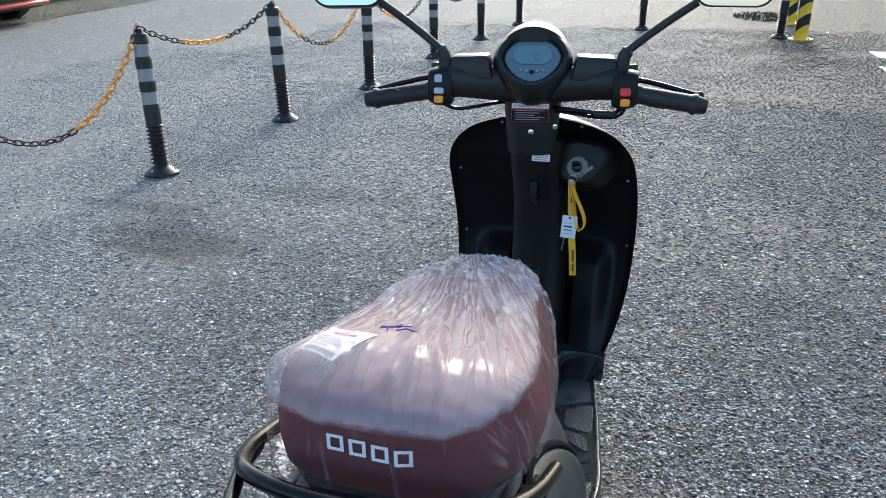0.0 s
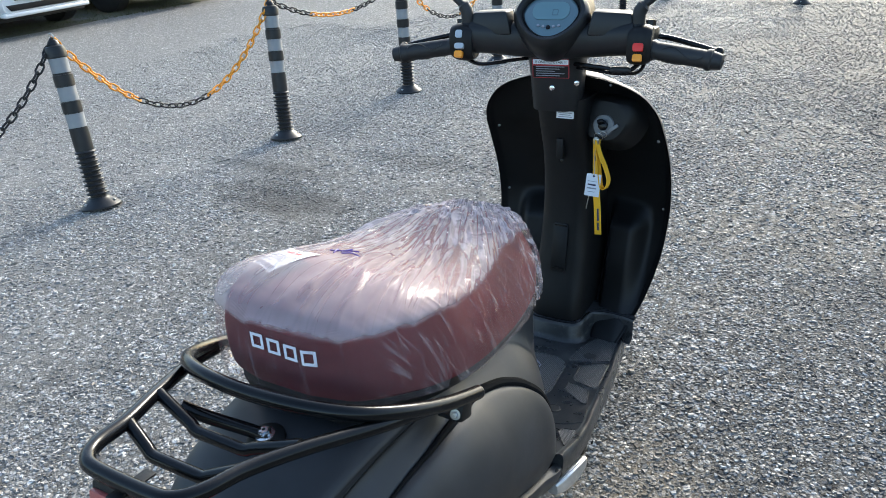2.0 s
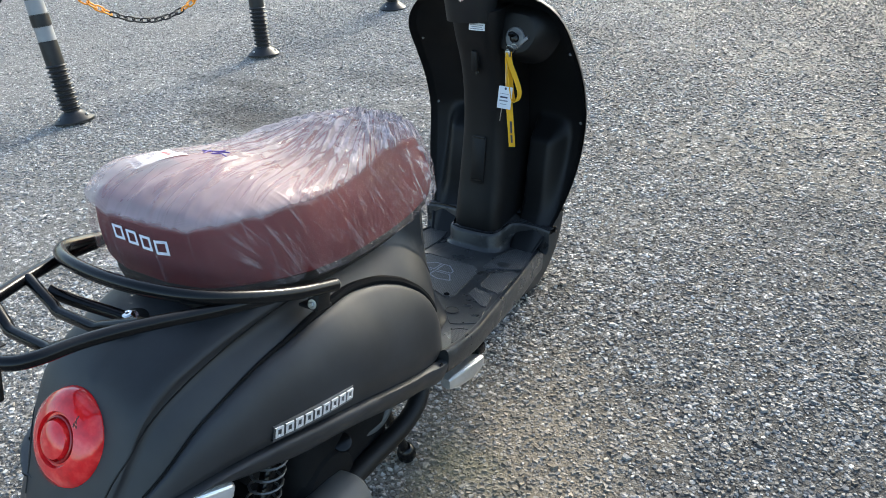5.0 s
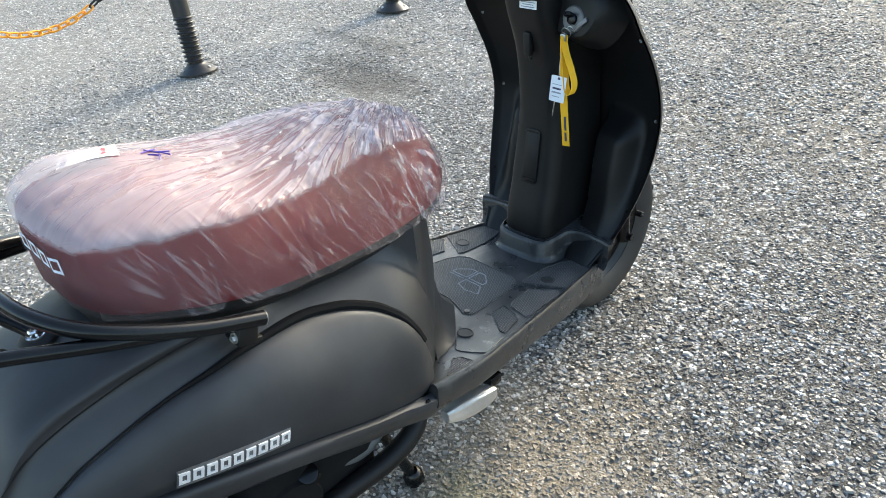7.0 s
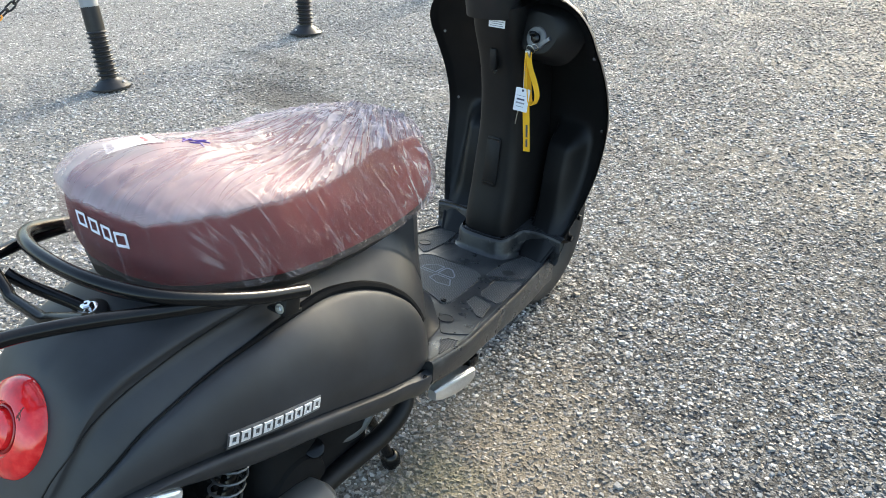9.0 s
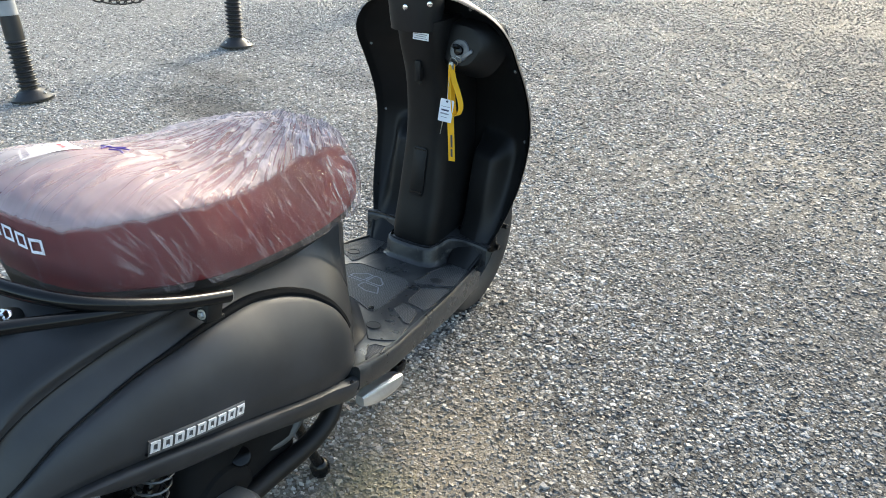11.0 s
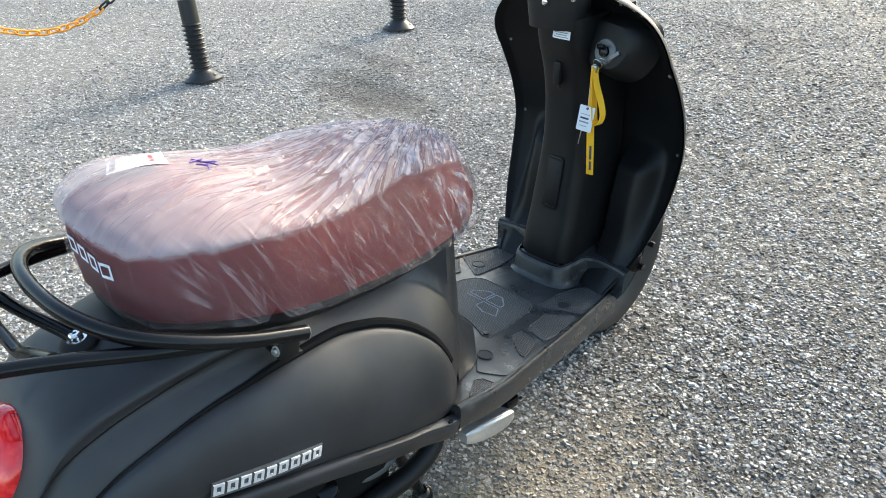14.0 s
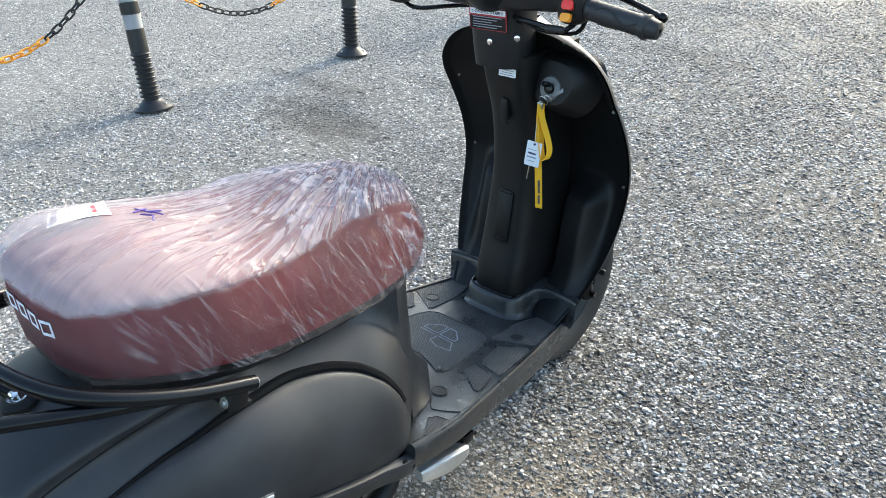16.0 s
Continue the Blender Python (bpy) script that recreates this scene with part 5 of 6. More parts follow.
def oval(cx, cy, cz, a, b, n=28, e=0.8):
    """A ring across x: half-depth a (y), half-height b (z)."""
    return [Vector((cx, cy + a * math.copysign(abs(math.cos(t)) ** e, math.cos(t)), cz + b * math.copysign(abs(math.sin(t)) ** e, math.sin(t)))) for t in (2 * math.pi * k / n for k in range(n))]


def build_handlebar():
    bar = curve([0.0, 0.05, 0.09, 0.13, 0.165], [0.034, 0.034, 0.033, 0.032, 0.033])
    rows = [oval(-0.158 + 0.316 * i / 40, 1.010 - 0.14 * abs(-0.158 + 0.316 * i / 40) ** 1.1, 0.968 + 0.012 * abs(-1 + i / 20), 0.032, bar(abs(-0.158 + 0.316 * i / 40))) for i in range(41)]
    cover = steer("handlebar_cover", grid(rows, None, True, True), M["cover"], None, "matte black handlebar cover")
    # raised lids on both arms
    for s in (1, -1):
        steer("cover_lid", box((0.088, 0.054, 0.044), (s * 0.116, 0.994, 1.006), pose(0, 0, 0, 0, 3 * s, 4 * s), 0.005, None, 2, (0.80, 0.72)), M["cover"], cover)
    # neck down to the column
    neck_y = curve([0.826, 0.86, 0.90, 0.93, 0.95, 0.97, 0.986], [1.014, 1.009, 1.006, 1.002, 0.990, 0.972, 0.960])
    rows = []
    for i in range(25):
        z = 0.826 + 0.160 * i / 24
        t = i / 24
        hw = 0.050 + 0.008 * t + 0.010 * t**3
        y0 = neck_y(z)
        rows.append([Vector((hw * math.copysign(abs(math.cos(a)) ** 0.6, math.cos(a)), y0 + 0.055 - (0.055 if math.sin(a) > 0 else 0.05) * math.copysign(abs(math.sin(a)) ** 0.7, math.sin(a)), z)) for a in (2 * math.pi * k / 32 for k in range(32))])
    neck = steer("neck_cover", grid(rows, None, True, True), M["cover"], cover)
    # instrument pod: a shield-shaped hood with the display set in it
    n = Vector((0, -0.72, 0.70)).normalized()
    m = facing((0.0, 0.988, 1.022), n)

    def pod(r, h, squash=1.0):
        return [m @ Vector((r * math.cos(t) * (1.08 - 0.20 * max(0.0, -math.sin(t))), r * math.sin(t) * (0.94 if math.sin(t) > 0 else 1.02) * squash, h)) for t in (2 * math.pi * k / 48 for k in range(48))]

    rows = [pod(0.050, -0.085), pod(0.064, -0.060), pod(0.070, -0.030), pod(0.0695, -0.008), pod(0.0665, 0.003), pod(0.061, 0.0085), pod(0.056, 0.0075), pod(0.0525, 0.003), pod(0.0505, -0.006)]
    hood = steer("instrument_hood", grid(rows, None, True, True), M["cover"], cover)
    steer("display_glass", grid([pod(0.0515, -0.010), pod(0.0508, -0.003), pod(0.046, -0.0012), pod(0.012, 0.0)], None, True, True), M["screen"], hood, "dim blue-grey instrument display")
    steer("display_bezel", tube(pod(0.0498, 0.0002), 0.0014, 8, None, True), M["gloss"], hood)
    steer("lcd_field", slab(rounded(0.072, 0.040, 0.018), 0.0012, m @ Matrix.Translation((0, 0.007, 0.0004)), 0), M["lcd"], hood)
    for k, (w, h, x, y) in enumerate(((0.010, 0.0012, 0.009, 0.009), (0.010, 0.0012, 0.009, -0.003), (0.0012, 0.012, 0.004, 0.003), (0.0012, 0.012, 0.014, 0.003))):
        steer("lcd_segment", slab(rounded(w, h, 0.0005), 0.0020, m @ Matrix.Translation((x, y, 0.0004))), M["screen"], hood)
    for k in range(5):
        r = 0.0045 if k == 2 else 0.003
        bm = lathe([(r, 0), (r * 0.9, 0.0016), (r * 0.1, 0.0018)], segs=14)
        bm.transform(m @ Matrix.Translation((-0.020 + 0.010 * k, -0.0255 - 0.004 * (1 - abs(k - 2) / 2), 0.0)))
        steer("tell_tale", bm, M["gloss"] if k == 2 else M["greyink"], hood)
    # headlamp shell in front
    rows = []
    for i in range(13):
        t = i / 12
        r = 0.072 * (1 - 0.35 * t**3)
        rows.append([Vector((r * 1.02 * math.cos(a), 1.015 + 0.115 * t, 1.005 + 0.01 * t + r * math.sin(a))) for a in (2 * math.pi * k / 36 for k in range(36))])
    shell = steer("headlamp_shell", grid(rows, None, True, True), M["cover"], cover)
    steer("headlamp_lens", lathe([(0.050, 0.0), (0.048, 0.006), (0.03, 0.014), (0.002, 0.017)], (0, 1.130, 1.015), (0, 1, 0), 28), M["clearlens"], shell)
    # warning sticker and screws on the neck
    m2 = facing((-0.002, 1.0015, 0.9160), (0, -1, -0.10))
    sticker = steer("warning_sticker", slab(rounded(0.074, 0.038, 0.002), 0.0010, m2), M["redprint"], neck, "black warning sticker with a white heading strip")
    steer("sticker_face", slab(rounded(0.071, 0.0235, 0.001), 0.0013, m2 @ Matrix.Translation((0, -0.0062, 0))), M["plastic"], sticker)
    steer("heading_strip", slab(rounded(0.071, 0.0098, 0.001), 0.0013, m2 @ Matrix.Translation((0, 0.0135, 0))), M["white"], sticker)
    words("!! ÖNEMLİ UYARI !!", 0.0074, STEER @ m2 @ Matrix.Translation((0, 0.0130, 0.0015)), M["plastic"], sticker, "heading_text", 0.0003)
    for i in range(5):
        w = 0.058 - 0.010 * (i % 3)
        steer("print_bar", slab(rounded(w, 0.0015, 0.0005), 0.0016, m2 @ Matrix.Translation((-0.030 + w / 2, 0.004 - 0.0045 * i, 0))), M["greyink"], sticker)
    for x, z in ((0.0, 0.876), (0.046, 0.884)):
        m3 = facing((x, 1.0065 + 7 * x * x, z), (x * 12, -1, 0))
        bm = lathe([(0.0058, 0), (0.0055, 0.002), (0.003, 0.0032), (0.001, 0.0032)], segs=16)
        bm.transform(m3)
        steer("neck_screw", bm, M["chrome"], neck)
    # grips, switches, levers, mirrors on both ends
    for s in (1, -1):
        ax = Vector((s * 0.985, -0.15, -0.125)).normalized()
        g0 = Vector((s * 0.192, 0.972, 0.962))
        prof = [(0.0175, 0.0), (0.0185, 0.006), (0.0165, 0.010)] + [(0.0162 + 0.0006 * (k % 2), 0.014 + 0.0045 * k) for k in range(20)] + [(0.0195, 0.105), (0.0195, 0.110), (0.0165, 0.112), (0.0135, 0.128), (0.010, 0.130), (0.004, 0.130), (0.0038, 0.124)]
        grip = steer("grip", lathe(prof, g0, ax, 24), M["rubber"], cover, "ribbed black rubber grip")
        for k in range(3):
            a0 = 2.1 * k + 0.4
            pts = []
            for j in range(14):
                t = j / 13
                a1 = a0 + 0.5 * math.sin(t * 6.28)
                side = ax.cross(Vector((0, 0, 1))).normalized()
                pts.append(g0 + ax * (0.022 + 0.075 * t) + 0.0170 * (math.cos(a1) * side + math.sin(a1) * side.cross(ax)))
            steer("grip_rib", tube(pts, 0.0011, 5), M["rubber"], grip)
        rows = []
        for i in range(9):
            t = i / 8
            c = Vector((s * (0.150 + 0.044 * t), 0.980 - 0.006 * t, 0.968 + 0.004 * t))
            rr = 0.036 - 0.006 * abs(2 * t - 1) ** 3
            rows.append(oval(c.x, c.y, c.z, rr * 0.86, rr, 24, 0.75))
        switch = steer("switch_housing", grid(rows, None, True, True), M["plastic"], cover)
        mS = facing((s * 0.172, 0.9515, 0.968), (0, -0.93, 0.36))
        lows = ((0.0, -0.019, "orangebutton", 0.017, 0.013),)
        if s > 0:
            tops = ((0.0, 0.000, "redbutton", 0.019, 0.014),)
        else:
            tops = ((0.0, -0.003, "greybutton", 0.018, 0.011), (-0.002, 0.020, "greybutton", 0.014, 0.015))
        for x, y, mat, w, h in lows + tops:
            steer("button", slab(rounded(w, h, 0.003), 0.009, mS @ Matrix.Translation((x, y, 0.0025)), 0.0018), M[mat], switch, {"orangebutton": "orange slide switch", "redbutton": "red stop switch", "greybutton": "grey switch"}[mat])
        if s > 0:
            for k in range(2):
                ring = [mS @ Vector((-0.005 + 0.010 * k + 0.0036 * math.cos(t), 0.0140 + 0.0036 * math.sin(t), 0.0060)) for t in (2 * math.pi * j / 12 for j in range(12))]
                steer("switch_mark", tube(ring, 0.0006, 5, None, True), M["glyph"], switch)
        # brake lever
        lever = path([(s * 0.185, 1.030, 0.977), (s * 0.215, 1.030, 0.974), (s * 0.262, 1.012, 0.966), (s * 0.308, 0.990, 0.957)], 5)
        lev = steer("brake_lever", tube(lever, [0.006, 0.0058] + [0.0052] * (len(lever) - 2), 10), M["gloss"], cover)
        bm = bmesh.new()
        bmesh.ops.create_uvsphere(bm, u_segments=14, v_segments=9, radius=0.0085)
        bm.transform(Matrix.Translation((s * 0.310, 0.989, 0.957)))
        steer("lever_ball", bm, M["gloss"], lev)
        steer("lever_perch", box((0.030, 0.040, 0.022), (s * 0.182, 1.010, 0.985), pose(0, 0, 0, 0, 0, -12 * s), 0.005), M["plastic"], lev)
        # mirror: ribbed boot, stem, head with glass
        stem = path([(s * 0.166, 0.982, 0.998), (s * 0.168, 0.982, 1.030), (s * 0.192, 0.985, 1.054), (s * 0.240, 0.990, 1.090), (s * 0.288, 0.988, 1.124)], 6)
        mir = steer("mirror", tube(stem, [0.0125] + [0.0118 + 0.0009 * (k % 2) for k in range(8)] + [0.0075] * (len(stem) - 9), 14), M["rubber"], cover, "round-cornered rear-view mirror on a bent stem")
        steer("mirror_foot", lathe([(0.017, -0.004), (0.016, 0.006), (0.0125, 0.012)], (s * 0.166, 0.982, 0.996), (0, 0, 1), 20), M["plastic"], mir)
        steer("mirror_nut", lathe([(0.0095, 0), (0.0095, 0.010), (0.004, 0.011)], (s * 0.186, 1.000, 1.0), (0, 0.2, 1), 6), M["gloss"], mir)
        mm = facing((s * 0.345, 0.972, 1.154), (-0.10 * s, -0.985, 0.06 if s > 0 else 0.24))
        out = rounded(0.135, 0.075, 0.030, 7)
        head = steer("mirror_head", slab(out, -0.024, mm, 0.006), M["plastic"], mir)
        steer("mirror_glass", slab([(x * 0.94, y * 0.92) for x, y in out], 0.0015, mm), M["mirror"], head, "real mirror glass")
    # cables under the right switch
    steer("throttle_cable", tube(path([(0.172, 0.985, 0.935), (0.150, 0.975, 0.920), (0.110, 0.985, 0.923), (0.06, 1.00, 0.925), (0.02, 1.04, 0.92)], 6), 0.0042, 8), M["gloss"], cover)
    steer("brake_cable", tube(path([(0.184, 1.012, 0.965), (0.172, 1.00, 0.918), (0.130, 0.985, 0.914), (0.07, 1.00, 0.918), (0.02, 1.05, 0.91)], 6), 0.0036, 8), M["gloss"], cover)
    steer("cable_boot", lathe([(0.004, 0), (0.0065, 0.004), (0.0065, 0.034), (0.004, 0.040)], (0.118, 0.981, 0.921), (1, -0.2, 0.05), 12), M["rubber"], cover)
    steer("cable", tube(path([(-0.172, 0.985, 0.935), (-0.14, 0.985, 0.925), (-0.08, 1.01, 0.93), (-0.03, 1.05, 0.93)], 6), 0.004, 8), M["gloss"], cover)


build_handlebar()


# ---- wheels and running gear ----
def wheel(y, z, r, w, name):
    rows = []
    for i in range(49):
        a = 2 * math.pi * i / 48
        prof = [(r - 0.075, w * 0.34), (r - 0.05, w * 0.50), (r - 0.02, w * 0.49), (r - 0.006, w * 0.36), (r, w * 0.12), (r, -w * 0.12), (r - 0.006, -w * 0.36), (r - 0.02, -w * 0.49), (r - 0.05, -w * 0.50), (r - 0.075, -w * 0.34)]
        rows.append([Vector((x, y + q * math.cos(a), z + q * math.sin(a))) for q, x in prof])
    bm = grid(rows)
    bmesh.ops.remove_doubles(bm, verts=bm.verts, dist=1e-5)
    tyre = part(name, bm, M["rubber"], scooter, "black scooter tyre on a dark cast rim")
    for i in range(40):
        a = 2 * math.pi * i / 40
        for s in (1, -1):
            part("tread_block", box((w * 0.30, 0.014, 0.006), (s * w * 0.22, y + (r - 0.001) * math.cos(a), z + (r - 0.001) * math.sin(a)), pose(0, 0, 0, math.degrees(a) - 90, 0, 14 * s), 0, None), M["rubber"], tyre) if i % 2 == (s > 0) else None
    bm = lathe([(0.03, -w * 0.42), (r - 0.09, -w * 0.20), (r - 0.07, -w * 0.36), (r - 0.07, w * 0.36), (r - 0.09, w * 0.20), (0.03, w * 0.42)], (0, y, z), (1, 0, 0), 36)
    part("rim", bm, M["gloss"], tyre)


def build_running_gear():
    wheel(1.305, 0.203, 0.203, 0.092, "front_wheel")
    wheel(0.085, 0.222, 0.212, 0.105, "rear_wheel")
    # front mudguard
    rows = []
    for i in range(25):
        a = radians(46 + 66 * i / 24)
        rows.append([Vector((x, 1.305 + q * math.cos(a), 0.215 + q * math.sin(a))) for x, q in ((-0.066, 0.205), (-0.062, 0.232), (-0.035, 0.245), (0, 0.249), (0.035, 0.245), (0.062, 0.232), (0.066, 0.205))])
    part("front_mudguard", grid(rows), M["body"], scooter)
    for s in (1, -1):
        part("fork_leg", tube([(s * 0.075, 1.305, 0.20), (s * 0.075, 1.285, 0.46)], 0.016, 12), M["gloss"], scooter)
        part("fork_reflector_stud", lathe([(0.007, 0), (0.007, 0.016), (0.005, 0.018)], (s * 0.088, 1.335, 0.262), (s, 0, 0), 12), M["gloss"], scooter)
    part("front_axle", tube([(-0.1, 1.305, 0.212), (0.1, 1.305, 0.212)], 0.009, 10), M["gloss"], scooter)
    # engine, transmission case, fan cover
    engine = part("engine", box((0.22, 0.26, 0.17), (0.0, 0.36, 0.23), pose(0, 0, 0, -6, 0, 0), 0.03, None, 3), M["seal"], scooter, "dark engine block under the rear body")
    part("fan_cover", lathe([(0.070, 0), (0.070, 0.02), (0.058, 0.036), (0.03, 0.042), (0.002, 0.042)], (0.080, 0.300, 0.220), (1, 0, 0), 32), M["seal"], engine)
    part("cover_bolt", lathe([(0.010, 0), (0.010, 0.008), (0.003, 0.009)], (0.105, 0.355, 0.258), (1, 0, 0), 12), M["gloss"], engine)
    for i in range(4):
        part("cooling_fin", box((0.13, 0.004, 0.10), (0.03, 0.44 + 0.012 * i, 0.25), None, 0.001), M["alloy"], engine)
    part("rubber_plug", lathe([(0.013, -0.03), (0.0165, -0.026), (0.0175, 0.0), (0.0165, 0.004), (0.014, 0.005), (0.001, 0.0055)], (0.112, 0.343, 0.280), (0.55, -0.25, 0.8), 20), M["gloss"], engine)
    # exhaust pipe and silencer
    pipe = path([(0.055, 0.570, 0.275), (0.108, 0.580, 0.258), (0.137, 0.550, 0.234), (0.136, 0.49, 0.206), (0.124, 0.39, 0.196), (0.118, 0.30, 0.192)], 7)
    ex = part("exhaust_pipe", tube(pipe, 0.0185, 16), M["plastic"], scooter, "black exhaust pipe with silencer")
    part("silencer", lathe([(0.02, 0), (0.045, 0.02), (0.052, 0.05), (0.052, 0.28), (0.045, 0.30), (0.012, 0.305)], (0.140, 0.335, 0.200), (0.05, -1, 0.06), 26), M["greycase"], ex)
    part("stand_bracket", tube(path([(0.098, 0.385, 0.252), (0.100, 0.420, 0.232), (0.100, 0.465, 0.224), (0.098, 0.505, 0.240), (0.092, 0.530, 0.262)], 6), [0.008 + 0.004 * math.sin(math.pi * k / 24) for k in range(25)], 12), M["greycase"], scooter, "curved dull metal bracket beside the stand")
    # swing arm, shock absorber with spring
    part("swing_arm", box((0.03, 0.36, 0.05), (-0.09, 0.22, 0.22), None, 0.012), M["gloss"], scooter)
    for s in (1, -1):
        a, b = Vector((s * 0.098, 0.130, 0.245)), Vector((s * 0.088, 0.240, 0.420))
        shock = part("shock_absorber", tube([a, b], 0.012, 12), M["gloss"], scooter, "black shock absorber with a pale coil spring")
        pts = []
        d = (b - a)
        for k in range(121):
            t = k / 120
            an = t * 9 * 2 * math.pi
            pts.append(a + d * (0.12 + 0.80 * t) + Vector((0.026 * math.cos(an), 0.024 * math.sin(an), -0.006 * math.sin(an))))
        part("coil_spring", tube(pts, 0.0024, 6), M["alloy"], shock)
        # turn signal behind the flank
        sig = part("turn_signal", box((0.036, 0.095, 0.030), (s * 0.138, 0.036, 0.466), pose(0, 0, 0, -20, 0, -14 * s), 0.010, None, 3), M["clearlens"], scooter, "clear-lens turn signal under the flank")
        part("signal_base", box((0.06, 0.03, 0.022), (s * 0.110, 0.050, 0.458), None, 0.005), M["plastic"], sig)
    # centre stand
    stand = part("centre_stand", tube(path([(0.062, 0.520, 0.215), (0.065, 0.545, 0.13), (0.066, 0.582, 0.022)], 6), 0.011, 12), M["gloss"], scooter, "black tubular stand with rubber foot")
    part("stand_leg", tube(path([(-0.085, 0.505, 0.215), (-0.092, 0.535, 0.11), (-0.098, 0.580, 0.022)], 6), 0.010, 12), M["gloss"], stand)
    part("stand_bar", tube([(-0.088, 0.515, 0.18), (0.054, 0.515, 0.18)], 0.009, 10), M["gloss"], stand)
    for x, y in ((0.066, 0.586), (-0.099, 0.588)):
        part("stand_foot", lathe([(0.015, 0), (0.020, 0.006), (0.021, 0.022), (0.016, 0.034), (0.011, 0.038)], (x, y, 0.0), (0.05, -0.15, 1), 16), M["gloss"], stand)
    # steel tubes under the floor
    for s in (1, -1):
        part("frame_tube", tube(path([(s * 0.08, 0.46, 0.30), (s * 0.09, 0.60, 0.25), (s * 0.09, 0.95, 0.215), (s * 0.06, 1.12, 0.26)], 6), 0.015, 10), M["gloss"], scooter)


build_running_gear()


# ---- bollards and chain ----
def build_bollard():
    post = new("bollard")
    tagged(post, "black ribbed rubber bollard with white reflective bands, bolted to asphalt", "bollard", "chained bollards")
    prof = [(0.090, 0.0), (0.090, 0.008), (0.082, 0.016), (0.062, 0.034), (0.046, 0.044), (0.0435, 0.05)]
    part("flange", lathe(prof, segs=32), M["bollard"], post)
    prof = []
    for k in range(10):
        z = 0.052 + 0.0215 * k
        prof += [(0.0345, z), (0.0345, z + 0.006), (0.0462, z + 0.0115), (0.0472, z + 0.0150), (0.0450, z + 0.0185)]
    part("ribbed_shaft", lathe(prof + [(0.0395, 0.268)], segs=28), M["bollard"], post)
    part("shaft", lathe([(0.041, 0.266), (0.041, 0.372), (0.0385, 0.374), (0.0385, 0.70)], segs=28), M["bollard"], post)
    for z in (0.374, 0.492, 0.616):
        part("white_band", lathe([(0.0388, z), (0.0398, z + 0.001), (0.0398, z + 0.062), (0.0388, z + 0.063)], segs=28), M["band"], post, "white reflective band")
    for z in (0.439, 0.557):
        part("black_band", lathe([(0.0388, z), (0.0425, z + 0.001), (0.0425, z + 0.050), (0.0388, z + 0.051)], segs=28), M["bollard"], post)
    part("cap", lathe([(0.0405, 0.681), (0.0445, 0.684), (0.0445, 0.712), (0.040, 0.728), (0.026, 0.735), (0.022, 0.750), (0.018, 0.756), (0.002, 0.757)], segs=28), M["bollard"], post)
    ring = [(0.016 * math.cos(t), 0, 0.768 + 0.016 * math.sin(t)) for t in (2 * math.pi * k / 16 for k in range(16))]
    part("eye_bolt", tube(ring, 0.003, 6, None, True), M["steel"], post)
    for k in range(3):
        t = radians(25 + 120 * k)
        part("anchor_bolt", lathe([(0.008, 0), (0.008, 0.005), (0.005, 0.008), (0.001, 0.008)], (0.070 * math.cos(t), 0.070 * math.sin(t), 0.024), (0.3 * math.cos(t), 0.3 * math.sin(t), 1), 6), M["steel"], post)
    return post


POSTS = [(-2.70, 0.48, 0, 0), (-2.504, 1.641, -3.0, -8.0), (-2.388, 2.828, -6.0, -4.5), (-2.298, 4.032, 0.0, -1.0), (-2.123, 5.097, 0, 0.5), (-2.045, 6.48, 0, 0), (-1.905, 7.64, 0, 0), (-1.745, 8.80, 0, 0), (-0.302, 8.65, 0, 0), (1.11, 8.31, 0, 1.0)]
first = build_bollard()
first.matrix_basis = pose(*POSTS[0][:2], 0, POSTS[0][2], POSTS[0][3], 0)
for x, y, rx, ry in POSTS[1:]:
    copy_thing(first, pose(x, y, 0, rx, ry, 0))


